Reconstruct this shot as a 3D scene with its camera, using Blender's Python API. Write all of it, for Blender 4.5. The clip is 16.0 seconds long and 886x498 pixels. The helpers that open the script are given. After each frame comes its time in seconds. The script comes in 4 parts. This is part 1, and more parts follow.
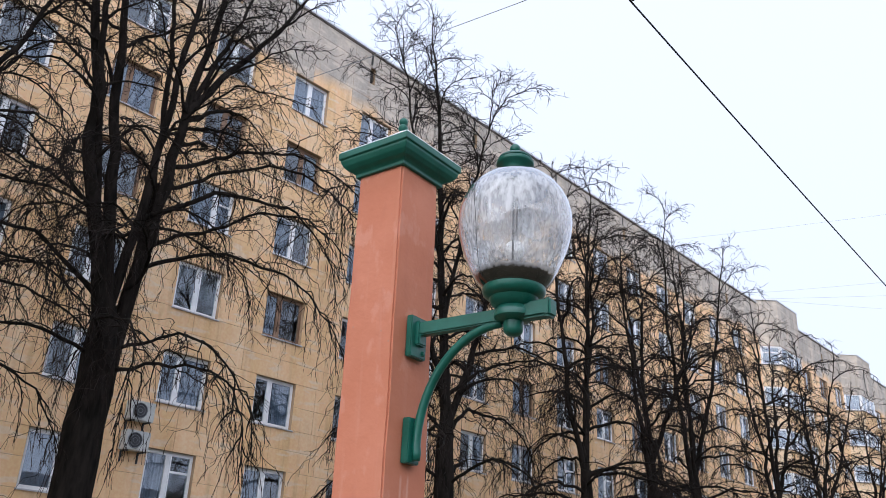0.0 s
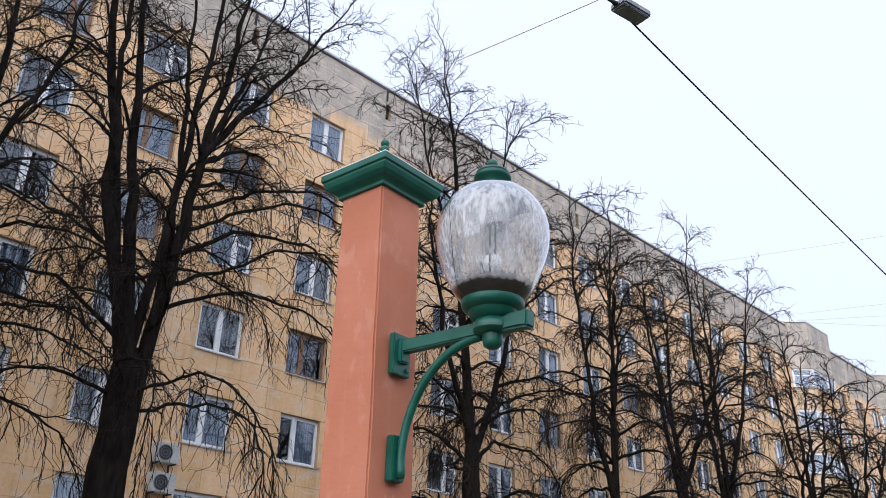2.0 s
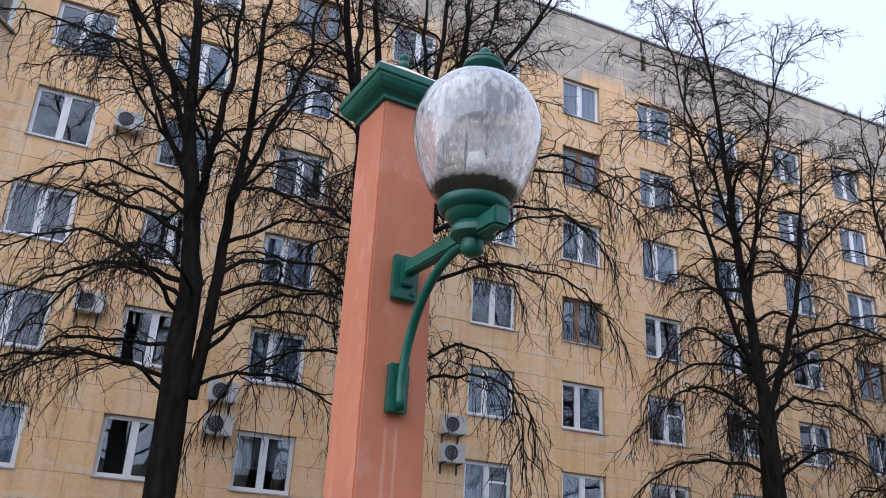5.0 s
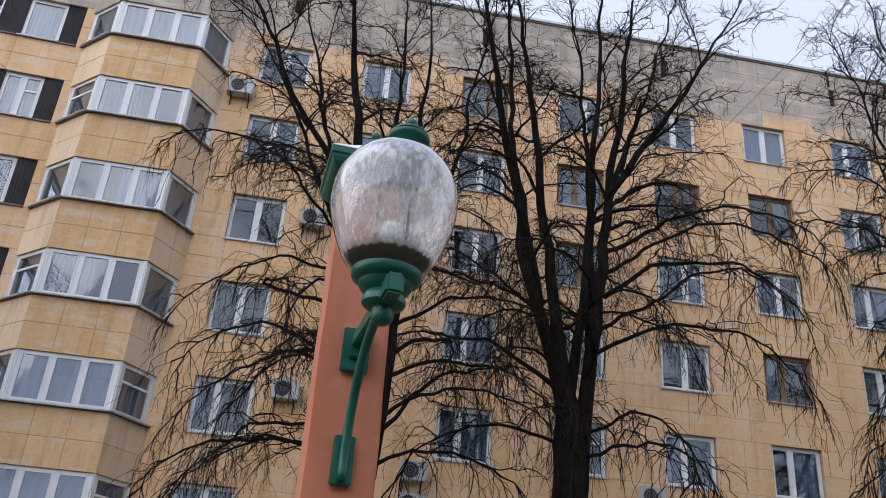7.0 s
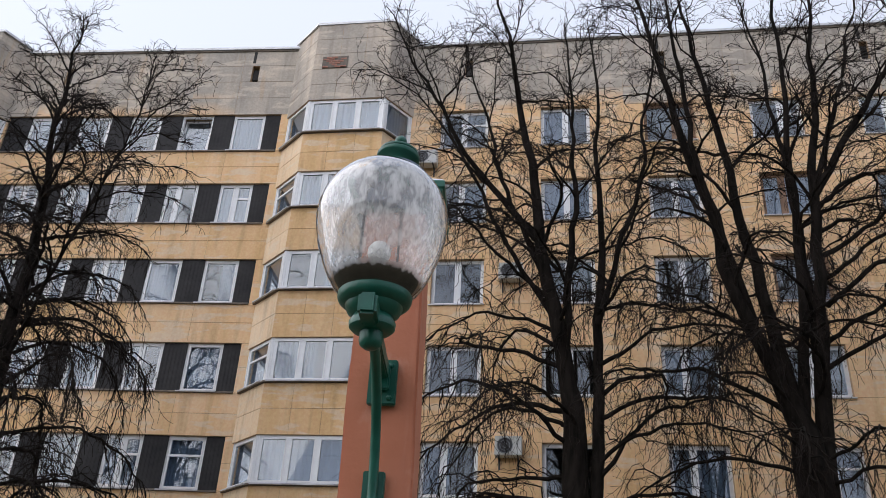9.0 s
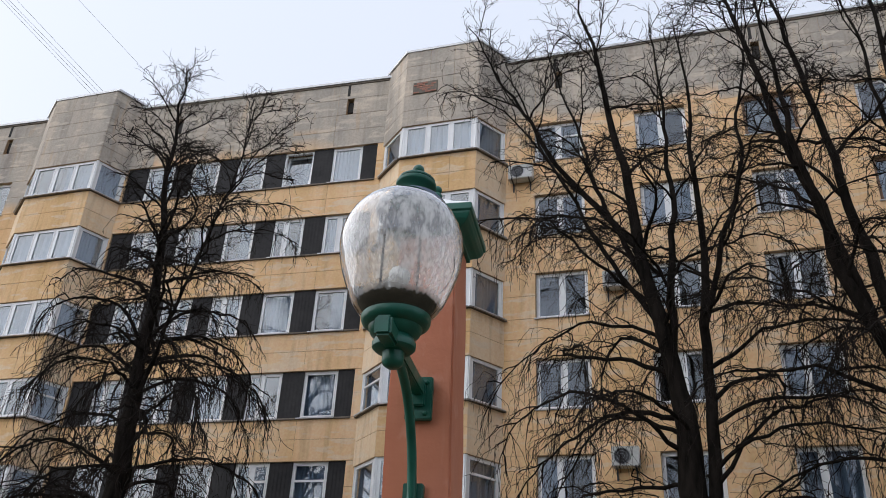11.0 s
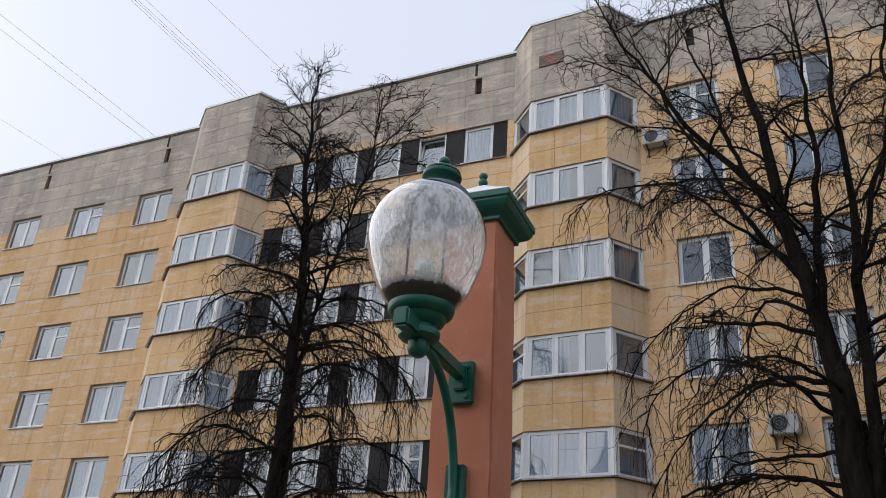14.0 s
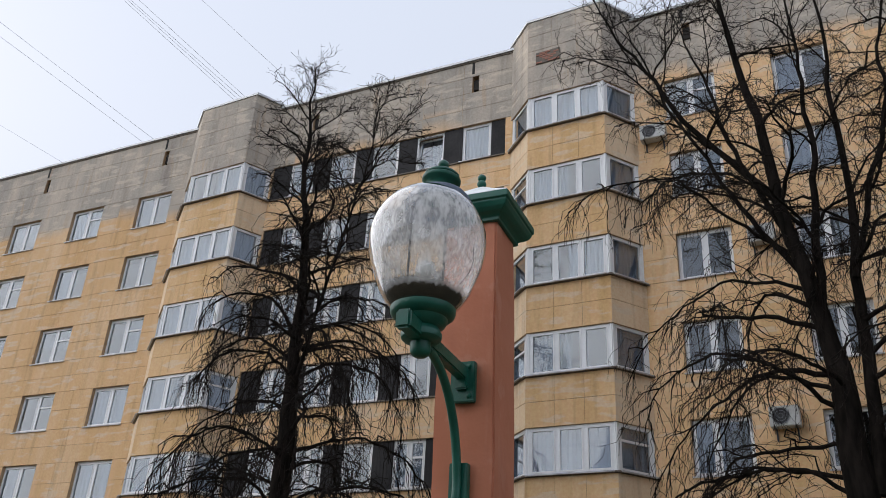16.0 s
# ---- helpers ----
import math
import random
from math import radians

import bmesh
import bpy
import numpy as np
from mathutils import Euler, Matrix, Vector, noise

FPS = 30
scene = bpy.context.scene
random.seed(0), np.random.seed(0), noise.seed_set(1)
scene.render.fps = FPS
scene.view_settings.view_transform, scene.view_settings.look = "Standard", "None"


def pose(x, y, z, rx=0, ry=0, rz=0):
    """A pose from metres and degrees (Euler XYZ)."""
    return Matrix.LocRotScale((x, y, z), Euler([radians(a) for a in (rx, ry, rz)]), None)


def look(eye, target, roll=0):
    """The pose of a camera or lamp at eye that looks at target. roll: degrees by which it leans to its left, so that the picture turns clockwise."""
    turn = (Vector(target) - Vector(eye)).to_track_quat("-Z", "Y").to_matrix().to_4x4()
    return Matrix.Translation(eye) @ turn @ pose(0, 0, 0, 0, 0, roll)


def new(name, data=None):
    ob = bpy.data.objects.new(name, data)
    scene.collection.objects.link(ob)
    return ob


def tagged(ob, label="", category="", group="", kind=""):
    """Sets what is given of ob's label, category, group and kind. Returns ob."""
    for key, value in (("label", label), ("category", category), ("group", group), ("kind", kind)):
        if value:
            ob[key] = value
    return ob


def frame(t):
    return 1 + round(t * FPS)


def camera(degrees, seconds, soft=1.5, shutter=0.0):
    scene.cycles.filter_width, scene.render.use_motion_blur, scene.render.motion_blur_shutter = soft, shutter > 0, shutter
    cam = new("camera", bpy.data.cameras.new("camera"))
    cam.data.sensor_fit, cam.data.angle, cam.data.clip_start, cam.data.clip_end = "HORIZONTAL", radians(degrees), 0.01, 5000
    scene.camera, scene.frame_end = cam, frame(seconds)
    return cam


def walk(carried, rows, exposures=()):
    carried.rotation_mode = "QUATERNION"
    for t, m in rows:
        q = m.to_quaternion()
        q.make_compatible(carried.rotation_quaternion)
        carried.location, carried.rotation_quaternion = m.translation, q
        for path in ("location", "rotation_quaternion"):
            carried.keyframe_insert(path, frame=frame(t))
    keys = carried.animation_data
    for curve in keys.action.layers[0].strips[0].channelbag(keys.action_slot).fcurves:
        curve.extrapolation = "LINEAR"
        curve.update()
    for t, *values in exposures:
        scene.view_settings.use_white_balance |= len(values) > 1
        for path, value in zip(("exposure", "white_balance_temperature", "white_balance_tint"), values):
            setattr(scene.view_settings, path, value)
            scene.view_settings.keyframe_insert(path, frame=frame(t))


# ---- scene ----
SKY = 0.88
cam = camera(54.2, 16.0, soft=0.65)
PATH = [
    (0, (-6.198, -2.363, 1.825), (-4.844, -1.109, 2.595), 2.9),
    (0.5, (-6.173, -2.407, 1.805), (-4.825, -1.156, 2.59), 2.5),
    (1, (-6.167, -2.469, 1.794), (-4.826, -1.218, 2.593), 1.7),
    (1.5, (-6.127, -2.508, 1.784), (-4.807, -1.246, 2.6), 1.5),
    (2, (-6.043, -2.495, 1.755), (-4.754, -1.218, 2.596), 1.6),
    (2.5, (-5.854, -2.453, 1.758), (-4.626, -1.133, 2.624), 2.5),
    (3, (-5.705, -2.393, 1.782), (-4.518, -1.048, 2.666), 3.0),
    (3.5, (-5.533, -2.457, 1.736), (-4.367, -1.087, 2.61), 3.7),
    (4, (-5.224, -2.538, 1.762), (-4.145, -1.035, 2.521), 3.8),
    (4.5, (-5.023, -2.636, 1.751), (-4.099, -1.028, 2.501), 5.6),
    (4.7, (-4.922, -2.757, 1.72), (-4.073, -1.106, 2.465), 4.5),
    (6.8, (-3.836, -3.072, 1.778), (-3.538, -1.297, 2.651), 5.7),
    (7, (-3.737, -3.199, 1.766), (-3.488, -1.419, 2.643), 4.7),
    (7.5, (-3.518, -3.123, 1.762), (-3.421, -1.346, 2.673), 4.8),
    (8, (-3.327, -2.992, 1.785), (-3.336, -1.225, 2.723), 4.2),
    (8.5, (-3.08, -2.973, 1.782), (-3.278, -1.224, 2.733), 3.8),
    (9, (-2.867, -2.995, 1.763), (-3.146, -1.26, 2.718), 3.3),
    (9.5, (-2.793, -2.994, 1.73), (-3.133, -1.281, 2.705), 2.7),
    (9.7, (-2.741, -3.09, 1.709), (-3.105, -1.385, 2.688), 2.5),
    (11.8, (-2.287, -3.037, 1.717), (-2.886, -1.393, 2.686), 4.0),
    (12, (-2.221, -3.017, 1.725), (-2.834, -1.378, 2.694), 4.3),
    (12.5, (-2.031, -3.035, 1.713), (-2.773, -1.441, 2.664), 5.0),
    (13, (-1.97, -3.01, 1.735), (-2.773, -1.433, 2.669), 4.7),
    (13.5, (-1.966, -3.005, 1.744), (-2.811, -1.442, 2.661), 4.5),
    (14, (-1.959, -2.997, 1.74), (-2.825, -1.438, 2.646), 4.2),
    (14.5, (-1.936, -2.996, 1.744), (-2.805, -1.436, 2.645), 3.9),
    (15, (-1.926, -3.01, 1.736), (-2.794, -1.448, 2.633), 3.6),
    (15.5, (-1.943, -3.0, 1.749), (-2.81, -1.439, 2.649), 3.3),
    (16, (-1.934, -3.05, 1.731), (-2.8, -1.489, 2.632), 3.3),
]
walk(cam, [(t, look(eye, target, roll)) for t, eye, target, roll in PATH],
     [(0.0, 0.51, 5920, 14), (1.8, 0.48, 5920, 14), (2.5, 0.44, 6050, 15), (3.0, 0.06, 5880, 15), (3.5, 0.07, 5880, 15), (4.0, 0.28, 5780, 15), (4.7, 0.46, 5750, 15), (7.0, 0.20, 6050, 15), (9.5, 0.15, 6350, 13), (12.0, 0.0, 6350, 11), (16.0, -0.10, 6350, 11)])

# ---- world and light ----
world = bpy.data.worlds.new("overcast_sky")
scene.world = world
world.use_nodes = True
wn, wl = world.node_tree.nodes, world.node_tree.links
wn.clear()
w_out = wn.new("ShaderNodeOutputWorld")
w_bg = wn.new("ShaderNodeBackground")
w_sky = wn.new("ShaderNodeTexSky")
w_sky.sky_type = "NISHITA"
w_sky.sun_disc = False
w_sky.sun_elevation = radians(32)
w_sky.sun_rotation = radians(-70)
w_sky.dust_density = 6.0
w_scale = wn.new("ShaderNodeVectorMath")
w_scale.operation = "SCALE"
w_scale.inputs["Scale"].default_value = 0.05
w_mix = wn.new("ShaderNodeMixRGB")
w_mix.inputs[0].default_value = 0.95
w_mix.inputs[2].default_value = (0.89, 0.96, 1.10, 1)
wl.new(w_sky.outputs[0], w_scale.inputs[0])
wl.new(w_scale.outputs[0], w_mix.inputs[1])
wl.new(w_mix.outputs[0], w_bg.inputs[0])
# the overcast is a little brighter towards the hidden sun
w_pos = wn.new("ShaderNodeTexCoord")
w_dot = wn.new("ShaderNodeVectorMath")
w_dot.operation = "DOT_PRODUCT"
w_dot.inputs[1].default_value = (-0.80, -0.50, 0.33)
w_amount = wn.new("ShaderNodeMath")
w_amount.operation = "MULTIPLY_ADD"
w_amount.inputs[1].default_value = 0.15 * SKY
w_amount.inputs[2].default_value = SKY
wl.new(w_pos.outputs["Generated"], w_dot.inputs[0])
wl.new(w_dot.outputs["Value"], w_amount.inputs[0])
wl.new(w_amount.outputs[0], w_bg.inputs[1])
wl.new(w_bg.outputs[0], w_out.inputs[0])
sun_data = bpy.data.lights.new("sun", "SUN")
sun_data.energy, sun_data.angle, sun_data.color = 2.2, radians(100), (1.0, 0.96, 0.9)
sun = new("sun", sun_data)
sun.matrix_basis = look((-46, -17, 26), (0, 0, 0))


# ---- materials ----
def material(name):
    m = bpy.data.materials.new(name)
    m.use_nodes = True
    n, l = m.node_tree.nodes, m.node_tree.links
    return m, n, l, n["Principled BSDF"]


def rgb(*c):
    return (*c, 1)


def noise_tex(n, l, vec, scale, detail=4, stretch=None):
    t = n.new("ShaderNodeTexNoise")
    t.inputs["Scale"].default_value = scale
    t.inputs["Detail"].default_value = detail
    if stretch:
        mp = n.new("ShaderNodeMapping")
        mp.inputs["Scale"].default_value = stretch
        l.new(vec, mp.inputs[0])
        vec = mp.outputs[0]
    l.new(vec, t.inputs["Vector"])
    return t.outputs["Fac"]


def ramp(n, l, fac, stops):
    r = n.new("ShaderNodeValToRGB")
    e = r.color_ramp.elements
    while len(e) < len(stops):
        e.new(0.5)
    for el, (p, c) in zip(e, stops):
        el.position, el.color = p, rgb(*c)
    l.new(fac, r.inputs[0])
    return r.outputs[0]


def mixc(n, l, fac, a, b, kind="MIX"):
    x = n.new("ShaderNodeMixRGB")
    x.blend_type = kind
    for i, v in enumerate((fac, a, b)):
        if isinstance(v, bpy.types.NodeSocket):
            l.new(v, x.inputs[i])
        elif i == 0:
            x.inputs[0].default_value = v
        else:
            x.inputs[i].default_value = rgb(*v)
    return x.outputs[0]


def math_node(n, l, op, a, b=0.0, clamp=False):
    x = n.new("ShaderNodeMath")
    x.operation, x.use_clamp = op, clamp
    for i, v in enumerate((a, b)):
        if isinstance(v, bpy.types.NodeSocket):
            l.new(v, x.inputs[i])
        else:
            x.inputs[i].default_value = v
    return x.outputs[0]


def bump(n, l, bsdf, fac, strength, distance):
    b = n.new("ShaderNodeBump")
    b.inputs["Strength"].default_value = strength
    b.inputs["Distance"].default_value = distance
    l.new(fac, b.inputs["Height"])
    l.new(b.outputs[0], bsdf.inputs["Normal"])


def simple(name, lo, hi, scale, rough, metal=0.0, bumpy=0.2, dist=0.003, stretch=None, fine=None):
    """Two scales of grain between two colours, with relief."""
    m, n, l, p = material(name)
    pos = n.new("ShaderNodeTexCoord").outputs["Object"]
    a = noise_tex(n, l, pos, scale, 5, stretch)
    b = noise_tex(n, l, pos, fine or scale * 9, 3)
    col = ramp(n, l, a, [(0.3, lo), (0.7, hi)])
    col = mixc(n, l, 0.18, col, ramp(n, l, b, [(0.35, (0.25, 0.25, 0.25)), (0.65, (0.75, 0.75, 0.75))]), "OVERLAY")
    l.new(col, p.inputs["Base Color"])
    p.inputs["Roughness"].default_value = rough
    p.inputs["Metallic"].default_value = metal
    bump(n, l, p, b, bumpy, dist)
    return m


def facade_material(name, low, grey_line, spread, mid=(0.80, 0.52, 0.285), pale_end=(0.84, 0.605, 0.385)):
    """Ochre facing slabs, bare grey concrete slabs above a ragged line, with streaks and grime."""
    m, n, l, p = material(name)
    geo = n.new("ShaderNodeNewGeometry")
    pos = geo.outputs["Position"]
    sep = n.new("ShaderNodeSeparateXYZ")
    l.new(pos, sep.inputs[0])
    info = n.new("ShaderNodeObjectInfo").outputs["Random"]
    each = math_node(n, l, "FRACT", math_node(n, l, "ADD", geo.outputs["Random Per Island"], info))
    big = noise_tex(n, l, pos, 0.35, 5)
    streak = noise_tex(n, l, pos, 0.55, 6, (2.2, 2.2, 0.45))
    fine = noise_tex(n, l, pos, 14, 5)
    ochre = ramp(n, l, streak, [(0.25, low), (0.5, mid), (0.75, pale_end)])
    ochre = mixc(n, l, math_node(n, l, "MULTIPLY", each, 0.22), ochre, (0.62, 0.41, 0.20))
    grey = ramp(n, l, streak, [(0.30, (0.33, 0.29, 0.25)), (0.46, (0.42, 0.37, 0.31)), (0.56, (0.49, 0.42, 0.345)), (0.68, (0.60, 0.51, 0.41))])
    grey = mixc(n, l, math_node(n, l, "MULTIPLY", each, 0.4), grey, (0.40, 0.36, 0.31))
    edge = math_node(n, l, "MULTIPLY", math_node(n, l, "SUBTRACT", big, 0.5), spread)
    jump = math_node(n, l, "MULTIPLY", math_node(n, l, "SUBTRACT", each, 0.5), 0.7)
    height = math_node(n, l, "ADD", math_node(n, l, "SUBTRACT", sep.outputs["Z"], grey_line), math_node(n, l, "ADD", edge, jump))
    mask = math_node(n, l, "ADD", math_node(n, l, "MULTIPLY", height, 1.6), 0.5, True)
    col = mixc(n, l, mask, ochre, grey)
    dirt = ramp(n, l, noise_tex(n, l, pos, 1.3, 7, (3, 3, 0.35)), [(0.53, (1, 1, 1)), (0.75, (0.58, 0.54, 0.50))])
    col = mixc(n, l, 0.5, col, dirt, "MULTIPLY")
    pale = ramp(n, l, noise_tex(n, l, pos, 1.5, 8, (0.7, 0.7, 2.6)), [(0.55, (0, 0, 0)), (0.62, (1, 1, 1))])
    col = mixc(n, l, math_node(n, l, "MULTIPLY", pale, 0.42), col, (0.72, 0.62, 0.49))
    rusty = ramp(n, l, noise_tex(n, l, pos, 2.1, 6, (1.6, 1.6, 0.22)), [(0.60, (0, 0, 0)), (0.70, (1, 1, 1))])
    col = mixc(n, l, math_node(n, l, "MULTIPLY", rusty, 0.30), col, (0.50, 0.31, 0.15))
    col = mixc(n, l, 0.2, col, ramp(n, l, fine, [(0.35, (0.3, 0.3, 0.3)), (0.65, (0.7, 0.7, 0.7))]), "OVERLAY")
    l.new(col, p.inputs["Base Color"])
    p.inputs["Roughness"].default_value = 0.85
    bump(n, l, p, fine, 0.25, 0.004)
    return m


M_TILE = facade_material("facing_slabs", (0.71, 0.445, 0.20), 19.75, 1.6)
M_TILE_W = facade_material("facing_slabs_weathered", (0.65, 0.395, 0.18), 18.7, 1.4, (0.715, 0.452, 0.23), (0.765, 0.535, 0.325))
# bays: side faces in a paler ochre, fronts in a deeper one
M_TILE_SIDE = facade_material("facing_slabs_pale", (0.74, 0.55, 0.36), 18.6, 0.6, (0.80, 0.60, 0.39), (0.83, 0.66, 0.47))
M_TILE_BAY = facade_material("facing_slabs_deep_ochre", (0.60, 0.365, 0.15), 18.6, 0.6, (0.735, 0.47, 0.235), (0.81, 0.57, 0.335))
M_JOINT = simple("mortar", (0.36, 0.245, 0.145), (0.52, 0.365, 0.225), 1.5, 0.95)
M_PVC = simple("white_plastic", (0.74, 0.75, 0.76), (0.82, 0.82, 0.82), 3, 0.35, bumpy=0.03)
M_WOOD = simple("brown_wood", (0.16, 0.09, 0.05), (0.25, 0.15, 0.09), 3, 0.6)
M_SILL = simple("zinc_sill", (0.33, 0.33, 0.34), (0.55, 0.55, 0.56), 2, 0.5, 0.3)
M_LEDGE = simple("dark_ledge", (0.10, 0.085, 0.07), (0.20, 0.16, 0.12), 2, 0.7)
M_COPING = simple("roof_flashing", (0.46, 0.47, 0.48), (0.68, 0.69, 0.70), 0.8, 0.45, 0.4)
M_PANEL = simple("charcoal_panel", (0.026, 0.025, 0.026), (0.045, 0.043, 0.043), 1.2, 0.7, bumpy=0.3)
M_PANEL.node_tree.nodes["Principled BSDF"].inputs["Specular IOR Level"].default_value = 0.15
M_ROOM = simple("room_walls", (0.10, 0.09, 0.08), (0.22, 0.19, 0.16), 0.6, 0.9)
M_CURTAIN = simple("net_curtain", (0.23, 0.26, 0.31), (0.31, 0.34, 0.385), 1.2, 0.9, stretch=(5, 1, 0.2))
M_BLIND = simple("cream_curtain", (0.27, 0.26, 0.245), (0.35, 0.33, 0.31), 1.2, 0.9, stretch=(5, 1, 0.2))
M_BRICK = simple("red_brick", (0.24, 0.085, 0.06), (0.46, 0.24, 0.17), 7, 0.9, bumpy=0.5, dist=0.01)
M_VENT = simple("vent_shade", (0.02, 0.02, 0.02), (0.05, 0.045, 0.04), 3, 0.9)
M_ACBODY = simple("ac_casing", (0.40, 0.40, 0.385), (0.56, 0.56, 0.54), 2, 0.5)
M_DARK = simple("dark_metal", (0.03, 0.03, 0.035), (0.07, 0.07, 0.075), 6, 0.55, 0.4)
M_WIRE = simple("black_cable", (0.015, 0.015, 0.017), (0.035, 0.035, 0.038), 5, 0.6)
M_WIREGREY = simple("grey_wire", (0.28, 0.29, 0.30), (0.40, 0.41, 0.42), 5, 0.5)
M_GROUND = simple("wet_lawn", (0.05, 0.05, 0.03), (0.12, 0.11, 0.07), 0.4, 0.95, fine=12, bumpy=0.5, dist=0.03)
M_ALU = simple("grey_lamp_casing", (0.16, 0.17, 0.18), (0.28, 0.29, 0.30), 4, 0.45, 0.5)
M_FROST = simple("pale_cap_sheet", (0.70, 0.72, 0.72), (0.84, 0.85, 0.85), 9, 0.6, bumpy=0.3)


def bark_material(name, lo, hi):
    m, n, l, p = material(name)
    pos = n.new("ShaderNodeTexCoord").outputs["Object"]
    a = noise_tex(n, l, pos, 3.0, 6, (3, 3, 0.7))
    b = noise_tex(n, l, pos, 0.5, 3)
    col = ramp(n, l, a, [(0.35, lo), (0.62, hi)])
    col = mixc(n, l, math_node(n, l, "MULTIPLY", b, 0.5), col, (0.014, 0.013, 0.010))
    l.new(col, p.inputs["Base Color"])
    p.inputs["Roughness"].default_value = 0.95
    p.inputs["Specular IOR Level"].default_value = 0.06
    bump(n, l, p, a, 0.9, 0.03)
    return m


M_BARK = bark_material("wet_bark", (0.004, 0.0035, 0.003), (0.020, 0.0155, 0.013))
M_TWIG = simple("twig_bark", (0.007, 0.005, 0.0042), (0.020, 0.0135, 0.0105), 2, 0.9, bumpy=0.0)
M_TWIG.node_tree.nodes["Principled BSDF"].inputs["Specular IOR Level"].default_value = 0.15


def sheen(n, l):
    """Share of light that a pane throws back, the same from either side."""
    lw = n.new("ShaderNodeLayerWeight")
    lw.inputs["Blend"].default_value = 0.5
    return math_node(n, l, "ADD", math_node(n, l, "MULTIPLY", math_node(n, l, "POWER", lw.outputs["Facing"], 5.0), 0.9), 0.045)


def glass_pane(name, tint, gloss, rough):
    m, n, l, p = material(name)
    out = n["Material Output"]
    n.remove(p)
    pos = n.new("ShaderNodeTexCoord").outputs["Object"]
    tr = n.new("ShaderNodeBsdfTransparent")
    tr.inputs[0].default_value = rgb(*tint)
    gl = n.new("ShaderNodeBsdfGlossy")
    gl.inputs["Roughness"].default_value = rough
    b = n.new("ShaderNodeBump")
    b.inputs["Strength"].default_value = 0.06
    b.inputs["Distance"].default_value = 0.02
    l.new(noise_tex(n, l, pos, 1.6, 2), b.inputs["Height"])
    l.new(b.outputs[0], gl.inputs["Normal"])
    fac = math_node(n, l, "MULTIPLY", sheen(n, l), gloss, True)
    mx = n.new("ShaderNodeMixShader")
    l.new(fac, mx.inputs[0])
    l.new(tr.outputs[0], mx.inputs[1])
    l.new(gl.outputs[0], mx.inputs[2])
    l.new(mx.outputs[0], out.inputs[0])
    return m


M_GLASS = glass_pane("window_glass", (0.80, 0.86, 0.91), 2.7, 0.015)


def plaster_material():
    """Terracotta paint on plaster with drips, chips and pale bloom."""
    m, n, l, p = material("terracotta_plaster")
    pos = n.new("ShaderNodeTexCoord").outputs["Object"]
    a = noise_tex(n, l, pos, 3.5, 6)
    drip = noise_tex(n, l, pos, 7, 5, (3.0, 3.0, 0.22))
    fine = noise_tex(n, l, pos, 60, 5)
    col = ramp(n, l, a, [(0.3, (0.48, 0.160, 0.080)), (0.7, (0.565, 0.212, 0.120))])
    col = mixc(n, l, math_node(n, l, "MULTIPLY", ramp(n, l, drip, [(0.58, (0, 0, 0)), (0.72, (1, 1, 1))]), 0.22), col, (0.60, 0.29, 0.20))
    blot = ramp(n, l, noise_tex(n, l, pos, 11, 7, (1, 1, 0.6)), [(0.58, (0, 0, 0)), (0.66, (1, 1, 1))])
    col = mixc(n, l, math_node(n, l, "MULTIPLY", blot, 0.35), col, (0.62, 0.30, 0.21))
    wet = ramp(n, l, noise_tex(n, l, pos, 2.2, 6, (2, 2, 0.5)), [(0.54, (0, 0, 0)), (0.64, (1, 1, 1))])
    col = mixc(n, l, math_node(n, l, "MULTIPLY", wet, 0.3), col, (0.38, 0.125, 0.075))
    v = n.new("ShaderNodeTexVoronoi")
    v.inputs["Scale"].default_value = 9
    l.new(pos, v.inputs["Vector"])
    chip = ramp(n, l, v.outputs["Distance"], [(0.035, (1, 1, 1)), (0.05, (0, 0, 0))])
    col = mixc(n, l, math_node(n, l, "MULTIPLY", chip, 0.5), col, (0.33, 0.20, 0.14))
    # pale lime runs below the foot of the bracket
    sep = n.new("ShaderNodeSeparateXYZ")
    l.new(pos, sep.inputs[0])
    below = math_node(n, l, "MULTIPLY", math_node(n, l, "SUBTRACT", 2.235, sep.outputs["Z"]), 40.0, True)
    front = math_node(n, l, "MULTIPLY", math_node(n, l, "ADD", math_node(n, l, "MULTIPLY", sep.outputs["Y"], -1.0), -0.115), 200.0, True)
    for x0, half in ((-0.016, 0.011), (0.030, 0.009)):
        off = math_node(n, l, "ABSOLUTE", math_node(n, l, "SUBTRACT", math_node(n, l, "ADD", sep.outputs["X"], math_node(n, l, "MULTIPLY", math_node(n, l, "SUBTRACT", a, 0.5), 0.02)), x0))
        run = math_node(n, l, "SUBTRACT", 1.0, math_node(n, l, "DIVIDE", off, half), True)
        run = math_node(n, l, "MULTIPLY", math_node(n, l, "MULTIPLY", run, below), math_node(n, l, "MULTIPLY", front, 0.45))
        col = mixc(n, l, run, col, (0.66, 0.42, 0.33))
    l.new(col, p.inputs["Base Color"])
    p.inputs["Roughness"].default_value = 0.75
    h = math_node(n, l, "ADD", math_node(n, l, "MULTIPLY", a, 1.5), math_node(n, l, "MULTIPLY", fine, 0.10))
    bump(n, l, p, h, 0.55, 0.016)
    return m


M_PLASTER = plaster_material()


